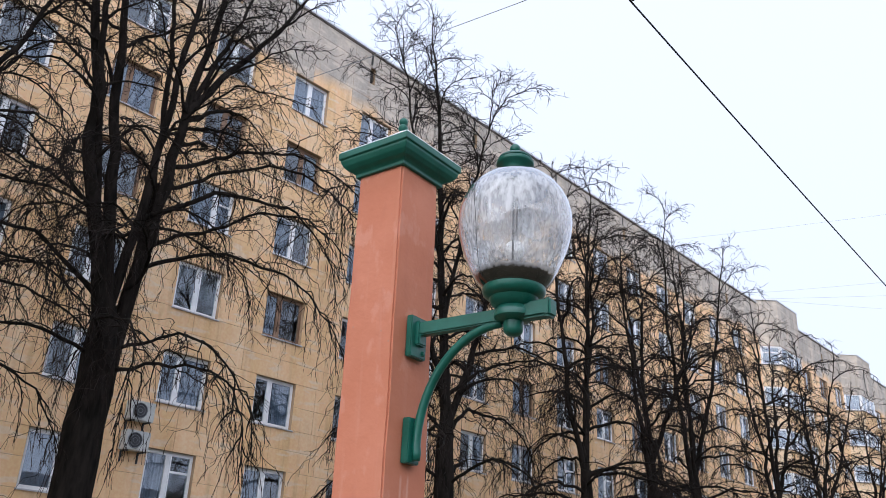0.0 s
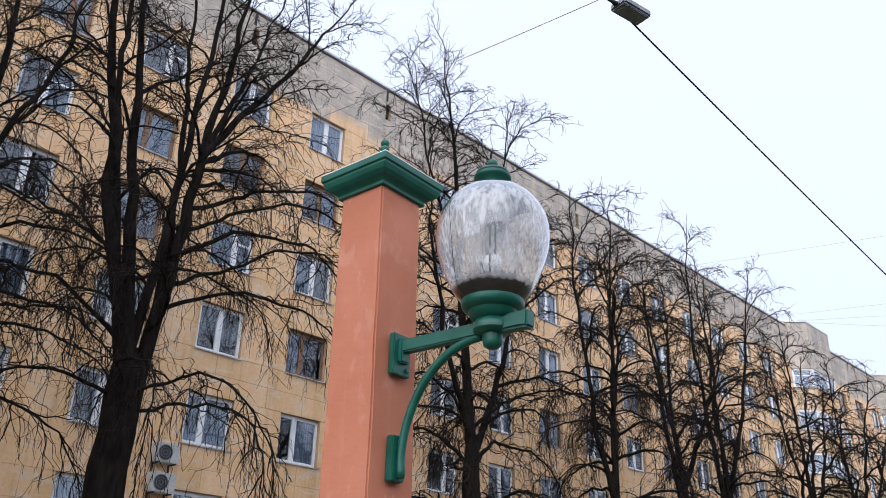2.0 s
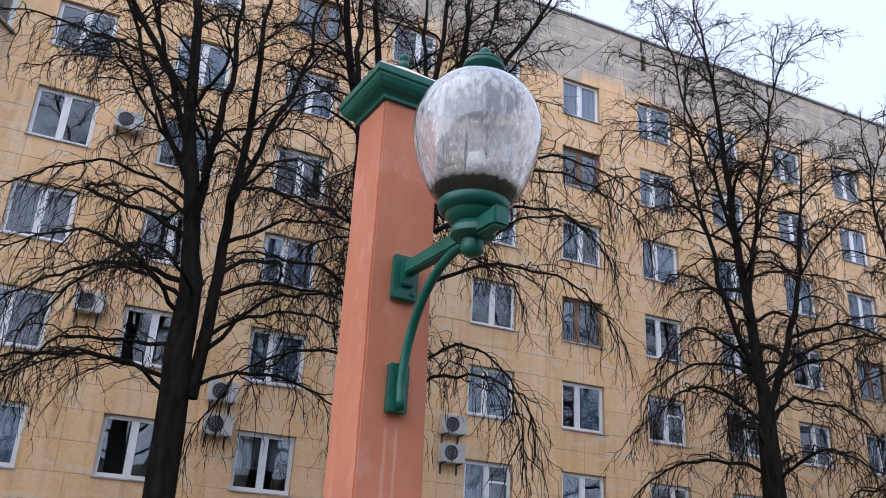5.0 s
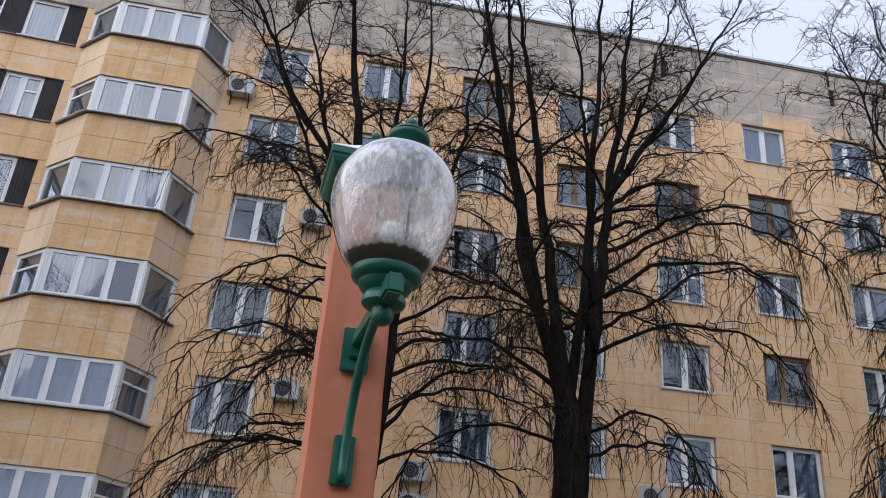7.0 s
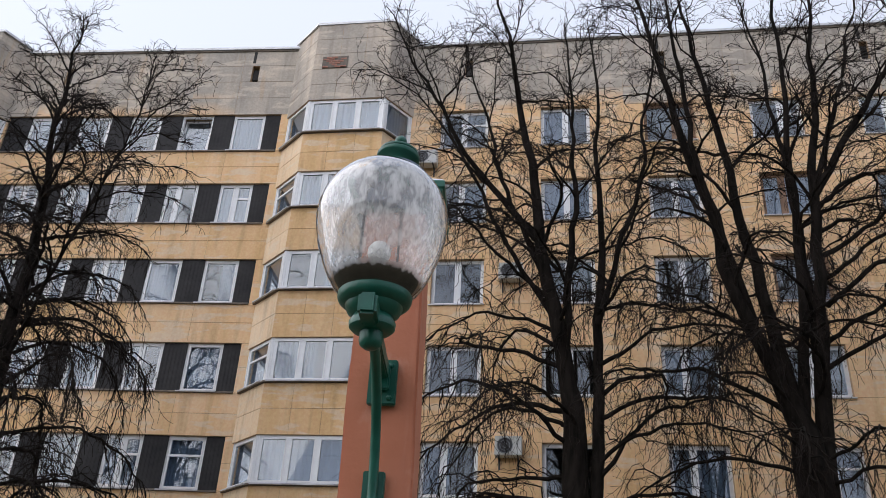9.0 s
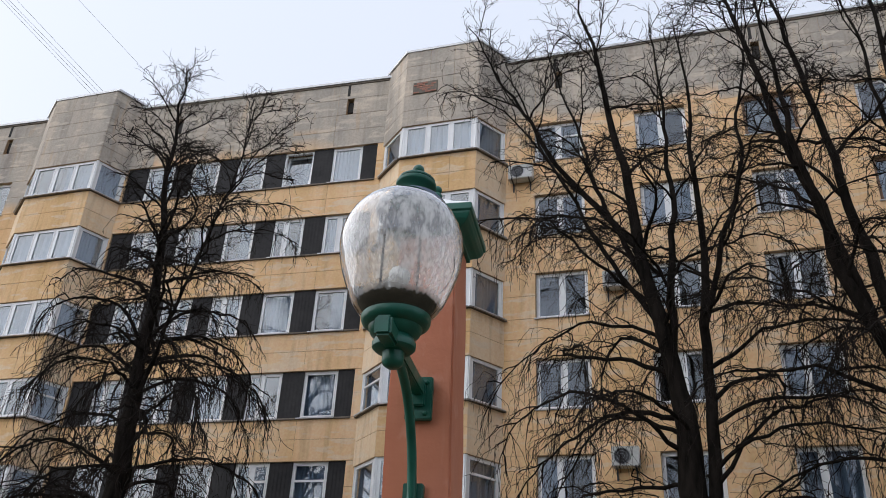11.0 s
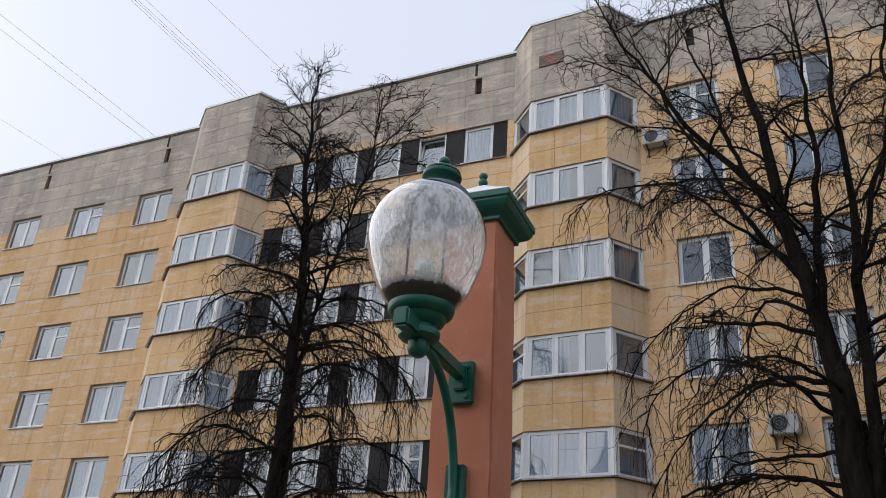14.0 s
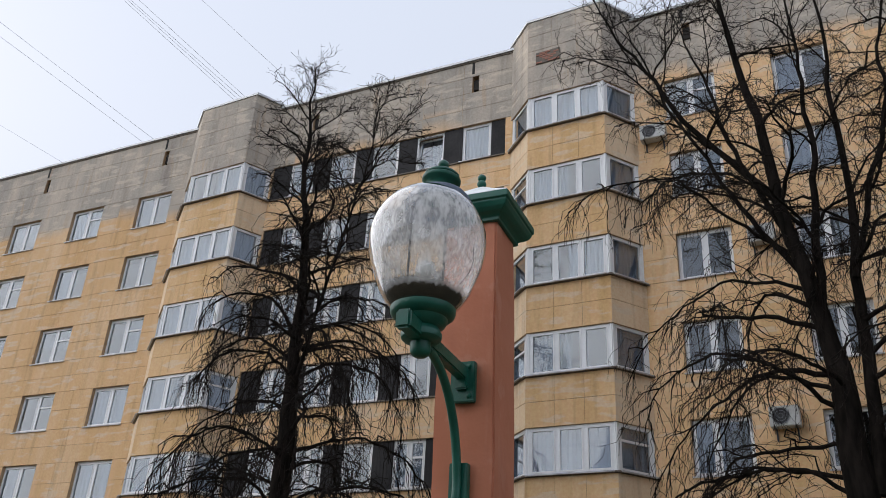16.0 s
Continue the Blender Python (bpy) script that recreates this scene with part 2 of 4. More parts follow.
def green_paint():
    m, n, l, p = material("green_enamel")
    pos = n.new("ShaderNodeTexCoord").outputs["Object"]
    a = noise_tex(n, l, pos, 9, 5)
    f = noise_tex(n, l, pos, 70, 4)
    col = ramp(n, l, a, [(0.3, (0.003, 0.080, 0.054)), (0.7, (0.008, 0.118, 0.080))])
    rust = ramp(n, l, noise_tex(n, l, pos, 22, 6), [(0.70, (0, 0, 0)), (0.76, (1, 1, 1))])
    col = mixc(n, l, math_node(n, l, "MULTIPLY", rust, 0.5), col, (0.05, 0.05, 0.035))
    l.new(col, p.inputs["Base Color"])
    l.new(ramp(n, l, a, [(0.3, (0.28, 0.28, 0.28)), (0.7, (0.5, 0.5, 0.5))]), p.inputs["Roughness"])
    bump(n, l, p, math_node(n, l, "ADD", f, a), 0.25, 0.004)
    return m


M_GREEN = green_paint()


def globe_glass():
    """Old clear globe: sharp reflections, milky lime and frost in streaks, soot low down."""
    m, n, l, p = material("dirty_globe_glass")
    out = n["Material Output"]
    n.remove(p)
    pos = n.new("ShaderNodeTexCoord").outputs["Object"]
    tr = n.new("ShaderNodeBsdfTransparent")
    tr.inputs[0].default_value = (0.95, 0.96, 0.96, 1)
    gl = n.new("ShaderNodeBsdfGlossy")
    gl.inputs["Roughness"].default_value = 0.03
    sep = n.new("ShaderNodeSeparateXYZ")
    l.new(pos, sep.inputs[0])
    height = sep.outputs["Z"]
    crust = noise_tex(n, l, pos, 44, 7, (1.4, 1.4, 0.5))
    streak = noise_tex(n, l, pos, 12, 7, (2.4, 2.4, 0.35))
    body = noise_tex(n, l, pos, 4.5, 5)
    rough_z = math_node(n, l, "ADD", height, math_node(n, l, "MULTIPLY", math_node(n, l, "SUBTRACT", crust, 0.5), 0.035))
    soot = math_node(n, l, "MULTIPLY", math_node(n, l, "SUBTRACT", 3.050, rough_z), 26.0, True)
    d = n.new("ShaderNodeBsdfDiffuse")
    t = n.new("ShaderNodeBsdfTranslucent")
    tone = mixc(n, l, soot, (0.96, 0.96, 0.96), (0.028, 0.022, 0.016))
    l.new(tone, d.inputs[0])
    l.new(tone, t.inputs[0])
    milk = n.new("ShaderNodeMixShader")
    milk.inputs[0].default_value = 0.5
    l.new(d.outputs[0], milk.inputs[1])
    l.new(t.outputs[0], milk.inputs[2])
    v = math_node(n, l, "ADD", math_node(n, l, "MULTIPLY", streak, 0.40), math_node(n, l, "ADD", math_node(n, l, "MULTIPLY", crust, 0.45), math_node(n, l, "MULTIPLY", body, 0.30)))
    # a crust of lime in a ring below the reflector
    off = math_node(n, l, "ABSOLUTE", math_node(n, l, "SUBTRACT", height, 3.365))
    belt = math_node(n, l, "SUBTRACT", 0.055, math_node(n, l, "MULTIPLY", off, 0.6))
    v = math_node(n, l, "ADD", v, math_node(n, l, "MAXIMUM", belt, -0.02))
    clear = math_node(n, l, "MULTIPLY", math_node(n, l, "SUBTRACT", rough_z, 3.415), 40.0, True)
    v = math_node(n, l, "SUBTRACT", v, math_node(n, l, "MULTIPLY", clear, 0.13))
    lime = ramp(n, l, v, [(0.40, (0.08, 0.08, 0.08)), (0.50, (0.25, 0.25, 0.25)), (0.575, (0.30, 0.30, 0.30)), (0.605, (0.47, 0.47, 0.47)), (0.70, (0.72, 0.72, 0.72))])
    fac = math_node(n, l, "MAXIMUM", lime, math_node(n, l, "MULTIPLY", soot, 0.9))
    mx = n.new("ShaderNodeMixShader")
    l.new(fac, mx.inputs[0])
    l.new(tr.outputs[0], mx.inputs[1])
    l.new(milk.outputs[0], mx.inputs[2])
    top = n.new("ShaderNodeMixShader")
    l.new(math_node(n, l, "MULTIPLY", sheen(n, l), 2.3, True), top.inputs[0])
    l.new(mx.outputs[0], top.inputs[1])
    l.new(gl.outputs[0], top.inputs[2])
    l.new(top.outputs[0], out.inputs[0])
    return m


M_GLOBE = globe_glass()


def opal_glass():
    """Bluish opal glass, that lets light through."""
    m, n, l, p = material("opal_reflector")
    out = n["Material Output"]
    n.remove(p)
    pos = n.new("ShaderNodeTexCoord").outputs["Object"]
    col = ramp(n, l, noise_tex(n, l, pos, 14, 5, (3, 3, 0.4)), [(0.35, (0.20, 0.24, 0.305)), (0.65, (0.25, 0.295, 0.365))])
    d = n.new("ShaderNodeBsdfDiffuse")
    t = n.new("ShaderNodeBsdfTranslucent")
    mx = n.new("ShaderNodeMixShader")
    mx.inputs[0].default_value = 0.4
    l.new(col, d.inputs[0])
    l.new(col, t.inputs[0])
    l.new(d.outputs[0], mx.inputs[1])
    l.new(t.outputs[0], mx.inputs[2])
    l.new(mx.outputs[0], out.inputs[0])
    return m


M_REFLECT = opal_glass()
M_SOOT = simple("dead_leaf_litter", (0.035, 0.028, 0.02), (0.13, 0.10, 0.07), 30, 0.95, bumpy=0.9, dist=0.01)
M_BULB = simple("opal_bulb", (0.72, 0.72, 0.70), (0.80, 0.80, 0.78), 5, 0.3)


# ---- mesh helpers ----
def mesh_of(name, verts, faces, mats, smooth=False):
    me = bpy.data.meshes.new(name)
    me.from_pydata(verts, [], faces)
    for m in mats if isinstance(mats, (list, tuple)) else [mats]:
        me.materials.append(m)
    if smooth:
        me.shade_smooth()
    me.update()
    return me


def boxes(name, items, mat):
    """One mesh out of many boxes (x0, y0, z0, x1, y1, z1)."""
    vs, fs = [], []
    for x0, y0, z0, x1, y1, z1 in items:
        k = len(vs)
        vs += [(x0, y0, z0), (x1, y0, z0), (x1, y1, z0), (x0, y1, z0), (x0, y0, z1), (x1, y0, z1), (x1, y1, z1), (x0, y1, z1)]
        fs += [(k, k + 3, k + 2, k + 1), (k + 4, k + 5, k + 6, k + 7), (k, k + 1, k + 5, k + 4), (k + 1, k + 2, k + 6, k + 5), (k + 2, k + 3, k + 7, k + 6), (k + 3, k, k + 4, k + 7)]
    return mesh_of(name, vs, fs, mat)


def lathe(name, profile, mat, n=40, smooth=True, wobble=0.0):
    """A turned body round z from (radius, height) pairs."""
    vs, fs = [], []
    for i, (r, z) in enumerate(profile):
        for k in range(n):
            a = 2 * math.pi * k / n
            q = r * (1 + wobble * noise.noise((3 * math.cos(a), 3 * math.sin(a), z * 9)))
            vs.append((q * math.cos(a), q * math.sin(a), z))
    for i in range(len(profile) - 1):
        for k in range(n):
            fs.append((i * n + k, i * n + (k + 1) % n, (i + 1) * n + (k + 1) % n, (i + 1) * n + k))
    me = mesh_of(name, vs, fs, mat, smooth)
    if smooth:
        me.set_sharp_from_angle(angle=radians(38))
    return me


def tubes(name, lines, mat, sides=6, smooth=True):
    """One mesh of round bars; each line is a list of (point, radius)."""
    vs, fs = [], []
    for line in lines:
        k0 = len(vs)
        pts = [Vector(p) for p, _ in line]
        whole = pts[-1] - pts[0]
        ref = Vector((0, 1, 0)) if whole.length < 1e-4 else Vector((1, 0, 0)) if abs(whole.x) < 0.7 * whole.length else Vector((0, 0, 1))
        for i, (p, r) in enumerate(line):
            d = (pts[min(i + 1, len(pts) - 1)] - pts[max(i - 1, 0)]).normalized()
            a = d.cross(ref).normalized()
            b = d.cross(a).normalized()
            for s in range(sides):
                t = 2 * math.pi * s / sides
                vs.append(tuple(pts[i] + r * (math.cos(t) * a + math.sin(t) * b)))
        for i in range(len(line) - 1):
            for s in range(sides):
                fs.append((k0 + i * sides + s, k0 + i * sides + (s + 1) % sides, k0 + (i + 1) * sides + (s + 1) % sides, k0 + (i + 1) * sides + s))
        fs.append(tuple(k0 + s for s in range(sides))[::-1])
        fs.append(tuple(k0 + (len(line) - 1) * sides + s for s in range(sides)))
    return mesh_of(name, vs, fs, mat, smooth)


def bevelled(me, width, segments=2):
    bm = bmesh.new()
    bm.from_mesh(me)
    bmesh.ops.remove_doubles(bm, verts=bm.verts, dist=1e-5)
    bmesh.ops.bevel(bm, geom=list(bm.edges), offset=width, segments=segments, affect="EDGES", clamp_overlap=True)
    bm.to_mesh(me)
    bm.free()
    return me


def part(name, me, parent, label="", m=None, kind=""):
    """Links a mesh as one part under a thing or under a part."""
    ob = new(name, me)
    ob.parent = parent
    if m is not None:
        ob.matrix_basis = m
    return tagged(ob, label=label, kind=kind)


# ---- ground ----
gm = bmesh.new()
bmesh.ops.create_grid(gm, x_segments=60, y_segments=60, size=1500)
for v in gm.verts:
    v.co.z = -0.02 + (0.15 * noise.noise(v.co * 0.02) if v.co.length > 120 else 0)
g_me = bpy.data.meshes.new("ground")
gm.to_mesh(g_me)
gm.free()
g_me.materials.append(M_GROUND)
tagged(new("ground", g_me), "wet winter lawn with dull brown grass round the trees", "ground", kind="structure")

# unseen wall added behind the viewer to close the street and cut sky light
tagged(new("unseen_wall", boxes("unseen_wall", [(-90, -26, -0.1, 110, -25, 10)], simple("unseen_wall_render", (0.20, 0.17, 0.14), (0.32, 0.27, 0.22), 0.5, 0.9))), "plain unseen wall added to hold back sky light", "wall", kind="structure")

# ---- apartment building ----
STOREY, TOP_SILL, WIN_H, EAVES = 2.8, 18.1, 1.5, 22.45
SILLS = [TOP_SILL - STOREY * k for k in range(7)]
EAST = pose(-8, 19.9, 0)
WEST = pose(-8, 19.9, 0, 0, 0, 2.9)
building = new("apartment_building")
tagged(building, "long seven-storey panel block with ochre slabs and a grey attic", "building")
rnd = random.Random(5)


def minus(a, b, holes):
    """The stretches of a..b that lie outside the holes."""
    out, at = [], a
    for h0, h1 in sorted(holes):
        if h1 <= at or h0 >= b:
            continue
        if h0 > at:
            out.append((at, h0))
        at = max(at, h1)
    if at < b:
        out.append((at, b))
    return out


def bands(z_top):
    """Heights of the slab courses with the row of windows that each belongs to, or None."""
    out = []
    for k, s in enumerate(SILLS):
        out += [(s, s + WIN_H / 2, k), (s + WIN_H / 2, s + WIN_H, k)]
        low = SILLS[k + 1] + WIN_H if k + 1 < len(SILLS) else 0.0
        out += [(low, (low + s) / 2, None), ((low + s) / 2, s, None)]
    z = SILLS[0] + WIN_H
    n = 4
    for i in range(n):
        out.append((z + (z_top - z) * i / n, z + (z_top - z) * (i + 1) / n, None))
    return out


slab_jobs = []


def section(frame_m, u0, u1, wins, tile_mat, vents=(), z_top=EAVES):
    """A straight stretch of facade: backing wall with openings, and the list of its slabs. wins: (u0, u1) of the columns."""
    items = []
    for z0, z1, row in bands(z_top):
        holes = [(a, b) for a, b in wins] if row is not None else []
        holes += [(v - 0.13, v + 0.13) for v in vents] if z0 > 21.0 and z1 < 21.8 else []
        items += [(a, 0.0, z0, b, 0.34, z1) for a, b in minus(u0, u1, holes)]
        cuts = [u0, u1]
        for a, b in wins:
            cuts += [a, b] if row is not None else [(a + b) / 2]
        edges = sorted(wins)
        mids = [(p[1] + q[0]) / 2 for p, q in zip(edges, edges[1:]) if q[0] - p[1] > 1.0]
        shift = 0.0 if row is not None else 0.25
        cuts = sorted(set(round(c, 3) for c in cuts + [x + shift for x in mids] if u0 <= c <= u1))
        full = [cuts[0]]
        for c in cuts[1:]:
            while c - full[-1] > 2.3:
                full.append(full[-1] + 1.6)
            if c - full[-1] > 0.12:
                full.append(c)
        full[-1] = u1
        for a, b in zip(full, full[1:]):
            for p, q in minus(a, b, holes):
                slab_jobs.append((frame_m, p, q, z0, z1, tile_mat))
    wall = part("wall", boxes("wall", items, M_JOINT), building, m=frame_m)
    back = boxes("inner_wall", [(u0, 1.3, 0.1, u1, 1.4, z_top - 0.1)] + [(u0, 0.34, s - 0.9, u1, 1.3, s - 0.7) for s in SILLS], M_ROOM)
    part("inner_wall", back, building, m=frame_m)
    cop = boxes("coping", [(u0, -0.09, z_top, u1, 0.5, z_top + 0.09)], M_COPING)
    part("coping", cop, building, "pale metal flashing along the roof edge", frame_m)
    # dark strip just below the coping
    part("drip_edge", boxes("drip_edge", [(u0, -0.05, z_top - 0.07, u1, -0.013, z_top - 0.002)], M_LEDGE), building, "", frame_m)
    for v in vents:
        # near-black boxes paint in the shade of the hole and the slit above
        part("vent", boxes("vent", [(v - 0.125, 0.12, 21.2, v + 0.125, 0.3, 21.65), (v - 0.15, -0.025, 21.86, v - 0.05, -0.013, 22.36)], M_VENT), building, "attic vent, its hole and slit painted near-black", frame_m)
    return wall


FRAME_MESH = {}


def window_meshes(w, h, style, mat):
    """Frame, panes and sill of a window that is w wide and h high, its lower left corner at the origin."""
    key = (round(w, 2), round(h, 2), style, mat.name)
    if key in FRAME_MESH:
        return FRAME_MESH[key]
    f, d = 0.065, 0.09
    cuts = {"two": [0.5], "wide": [0.6], "narrow": [0.4], "three": [0.34, 0.67], "one": []}[style.split("_")[0]]
    xs = [0] + [c * w for c in cuts] + [w]
    pieces = [("mullion", boxes("mullion", [(c - 0.055, 0.005, f, c + 0.055, d - 0.005, h - f)], mat)) for c in xs[1:-1]]
    e = 0.04
    for i, (a, b) in enumerate(zip(xs, xs[1:])):
        a += f if i == 0 else 0.055
        b -= f if i == len(xs) - 2 else 0.055
        pieces.append(("sash", ring("sash", a, f, b, h - f, e, -0.01, d - 0.03, mat)))
        if style.endswith("vent") and i == len(xs) - 2:
            pieces.append(("transom", boxes("transom", [(a + e, -0.008, h * 0.62, b - e, d - 0.035, h * 0.62 + 0.06)], mat)))
        pieces.append(("pane", boxes("pane", [(a + e, 0.02, f + e, b - e, 0.028, h - f - e)], M_GLASS)))
    sill = boxes("sill", [(-0.04, -0.20, -0.04, w + 0.04, 0.0, -0.006)], M_SILL)
    FRAME_MESH[key] = (ring("window", 0, 0, w, h, f, 0, d, mat), pieces, sill)
    return FRAME_MESH[key]


def ring(name, x0, z0, x1, z1, t, y0, y1, mat):
    """A rectangular frame of bars t wide, in one piece."""
    vs = []
    for y in (y0, y1):
        vs += [(x0, y, z0), (x1, y, z0), (x1, y, z1), (x0, y, z1), (x0 + t, y, z0 + t), (x1 - t, y, z0 + t), (x1 - t, y, z1 - t), (x0 + t, y, z1 - t)]
    fs = []
    for k in range(4):
        j = (k + 1) % 4
        fs += [(k, j, 4 + j, 4 + k), (12 + k, 12 + j, 8 + j, 8 + k), (8 + k, 8 + j, j, k), (4 + k, 4 + j, 12 + j, 12 + k)]
    return mesh_of(name, vs, fs, mat)


def curtain_mesh(w, h, mat, phase):
    n = 28
    vs, fs = [], []
    for i in range(n + 1):
        y = 0.03 * math.sin(i * 1.9 + phase) + 0.012 * math.sin(i * 4.3)
        vs += [(w * i / n, y, 0), (w * i / n, y, h)]
    for i in range(n):
        k = 2 * i
        fs.append((k, k + 2, k + 3, k + 1))
    return mesh_of("curtain", vs, fs, mat)


CURTAINS = {}


def add_curtain(win, w, h, a, b, mat, drop=1.0):
    key = (round(w * (b - a), 1), round(h * drop, 1), mat.name)
    if key not in CURTAINS:
        CURTAINS[key] = curtain_mesh(key[0], key[1], mat, rnd.random() * 6)
    part("curtain", CURTAINS[key], win, "", Matrix.Translation((w * a, 0.135, h - key[1] - 0.02)))


def window(frame_m, u, z, w, h, style, mat=M_PVC, deep=0.13, drape=None):
    fr, panes, sill = window_meshes(w, h, style, mat)
    win = part("window", fr, building, m=frame_m @ Matrix.Translation((u, deep, z)))
    for nm, p in panes:
        part(nm, p, win)
    part("sill", sill, win, "grey metal sill")
    drape = rnd.random() if drape is None else drape
    if drape < 0.24:
        add_curtain(win, w, h, 0.0, 1.0, M_CURTAIN)
    elif drape < 0.36:
        add_curtain(win, w, h, 0.0, 1.0, M_BLIND, 0.6)
    elif drape < 0.62:
        a = 0.0 if rnd.random() < 0.5 else 0.5
        add_curtain(win, w, h, a, a + 0.5, M_CURTAIN)
    return win


def columns(frame_m, wins, styles, odd=0.12):
    for a, b in wins:
        for s in SILLS:
            st = rnd.choice(styles)
            window(frame_m, a, s, b - a, WIN_H, st, M_WOOD if rnd.random() < odd else M_PVC)


STYLES = ["two", "two", "wide_vent", "narrow", "two_vent", "two"]
east_wins = [(1.15 + 3.28 * k, 2.72 + 3.28 * k) for k in range(17)]
section(EAST, -0.4, 57.0, east_wins, M_TILE, vents=[2.0 + 6.4 * k for k in range(9)])
columns(EAST, east_wins, STYLES)


def tilted_window(frame_m, u, z, w):
    win = part("window", ring("window", 0, 0, w, WIN_H, 0.065, 0, 0.09, M_PVC), building, "white window with its sash tilted open", frame_m @ Matrix.Translation((u, 0.10, z)))
    lean = Matrix.Translation((0.05, 0.03, 0.06)) @ Matrix.Rotation(radians(-8), 4, "X")
    part("sash", ring("sash", 0, 0, w - 0.10, WIN_H - 0.1, 0.07, -0.03, 0.03, M_PVC), win, "", lean)
    part("pane", boxes("pane", [(0.06, -0.004, 0.06, w - 0.16, 0.004, WIN_H - 0.16)], M_GLASS), win, "", lean)
    part("curtain", curtain_mesh(w, WIN_H, M_CURTAIN, 1.0), win, "", Matrix.Translation((0, 0.42, 0)))


# the stretch with charcoal panels between the windows, and the far wing
dark_wins = [(-6.0 - 1.82 * k, -4.9 - 1.82 * k) for k in range(5)]
dark_open = [(-14.1, -4.35)]
DARK_STYLES = [["one", "two_vent", "one", "one", "one_vent", "one", "one"], ["one", "narrow", "one", "narrow", "two_vent", "one", "one"]]
section(WEST, -14.75, -3.8, dark_open, M_TILE, vents=[-5.55, -12.4])
for s in SILLS:
    for k, (a, b) in enumerate(dark_wins):
        if s == SILLS[0] and k == 1:
            tilted_window(WEST, a, s, b - a)
            continue
        window(WEST, a, s, b - a, WIN_H, (DARK_STYLES[k % 2][SILLS.index(s)] if k < 2 else rnd.choice(["one", "two_vent", "narrow", "one"])), deep=0.10, drape=rnd.choice([0.1, 0.1, 0.6, 0.9]))
    gaps = minus(-14.1, -4.35, dark_wins)
    for a, b in gaps:
        n = max(2, int((b - a) / 0.11))
        xs = [a + (b - a) * (i + q) / n for i in range(n) for q in (0.0, 0.12, 0.5, 0.62)] + [b]
        ys = [(0.06, 0.056, 0.056, 0.06)[i % 4] for i in range(len(xs))]
        vs = [(x, y, z) for x, y in zip(xs, ys) for z in (s, s + WIN_H)]
        fs = [(2 * i, 2 * i + 2, 2 * i + 3, 2 * i + 1) for i in range(len(xs) - 1)]
        vs += [(a, 0.17, s), (a, 0.17, s + WIN_H), (b, 0.17, s), (b, 0.17, s + WIN_H)]
        k = len(vs) - 4
        fs += [(k, 0, 1, k + 1), (k - 2, k + 2, k + 3, k - 1), (k + 2, k, k + 1, k + 3)]
        part("charcoal_panel", mesh_of("charcoal_panel", vs, fs, M_PANEL), building, "ribbed charcoal cladding panel", WEST)
    part("ledge", boxes("ledge", [(-14.1, -0.07, s - 0.05, -4.35, 0.10, s - 0.004)], M_LEDGE), building, "", WEST)
west_wins = [(-21.0 - 3.76 * k, -19.2 - 3.76 * k) for k in range(7)]
section(WEST, -50.0, -18.2, west_wins, M_TILE_W, vents=[-19.99, -27.0, -34.0])
columns(WEST, west_wins, ["two", "two_vent", "two"], 0.03)


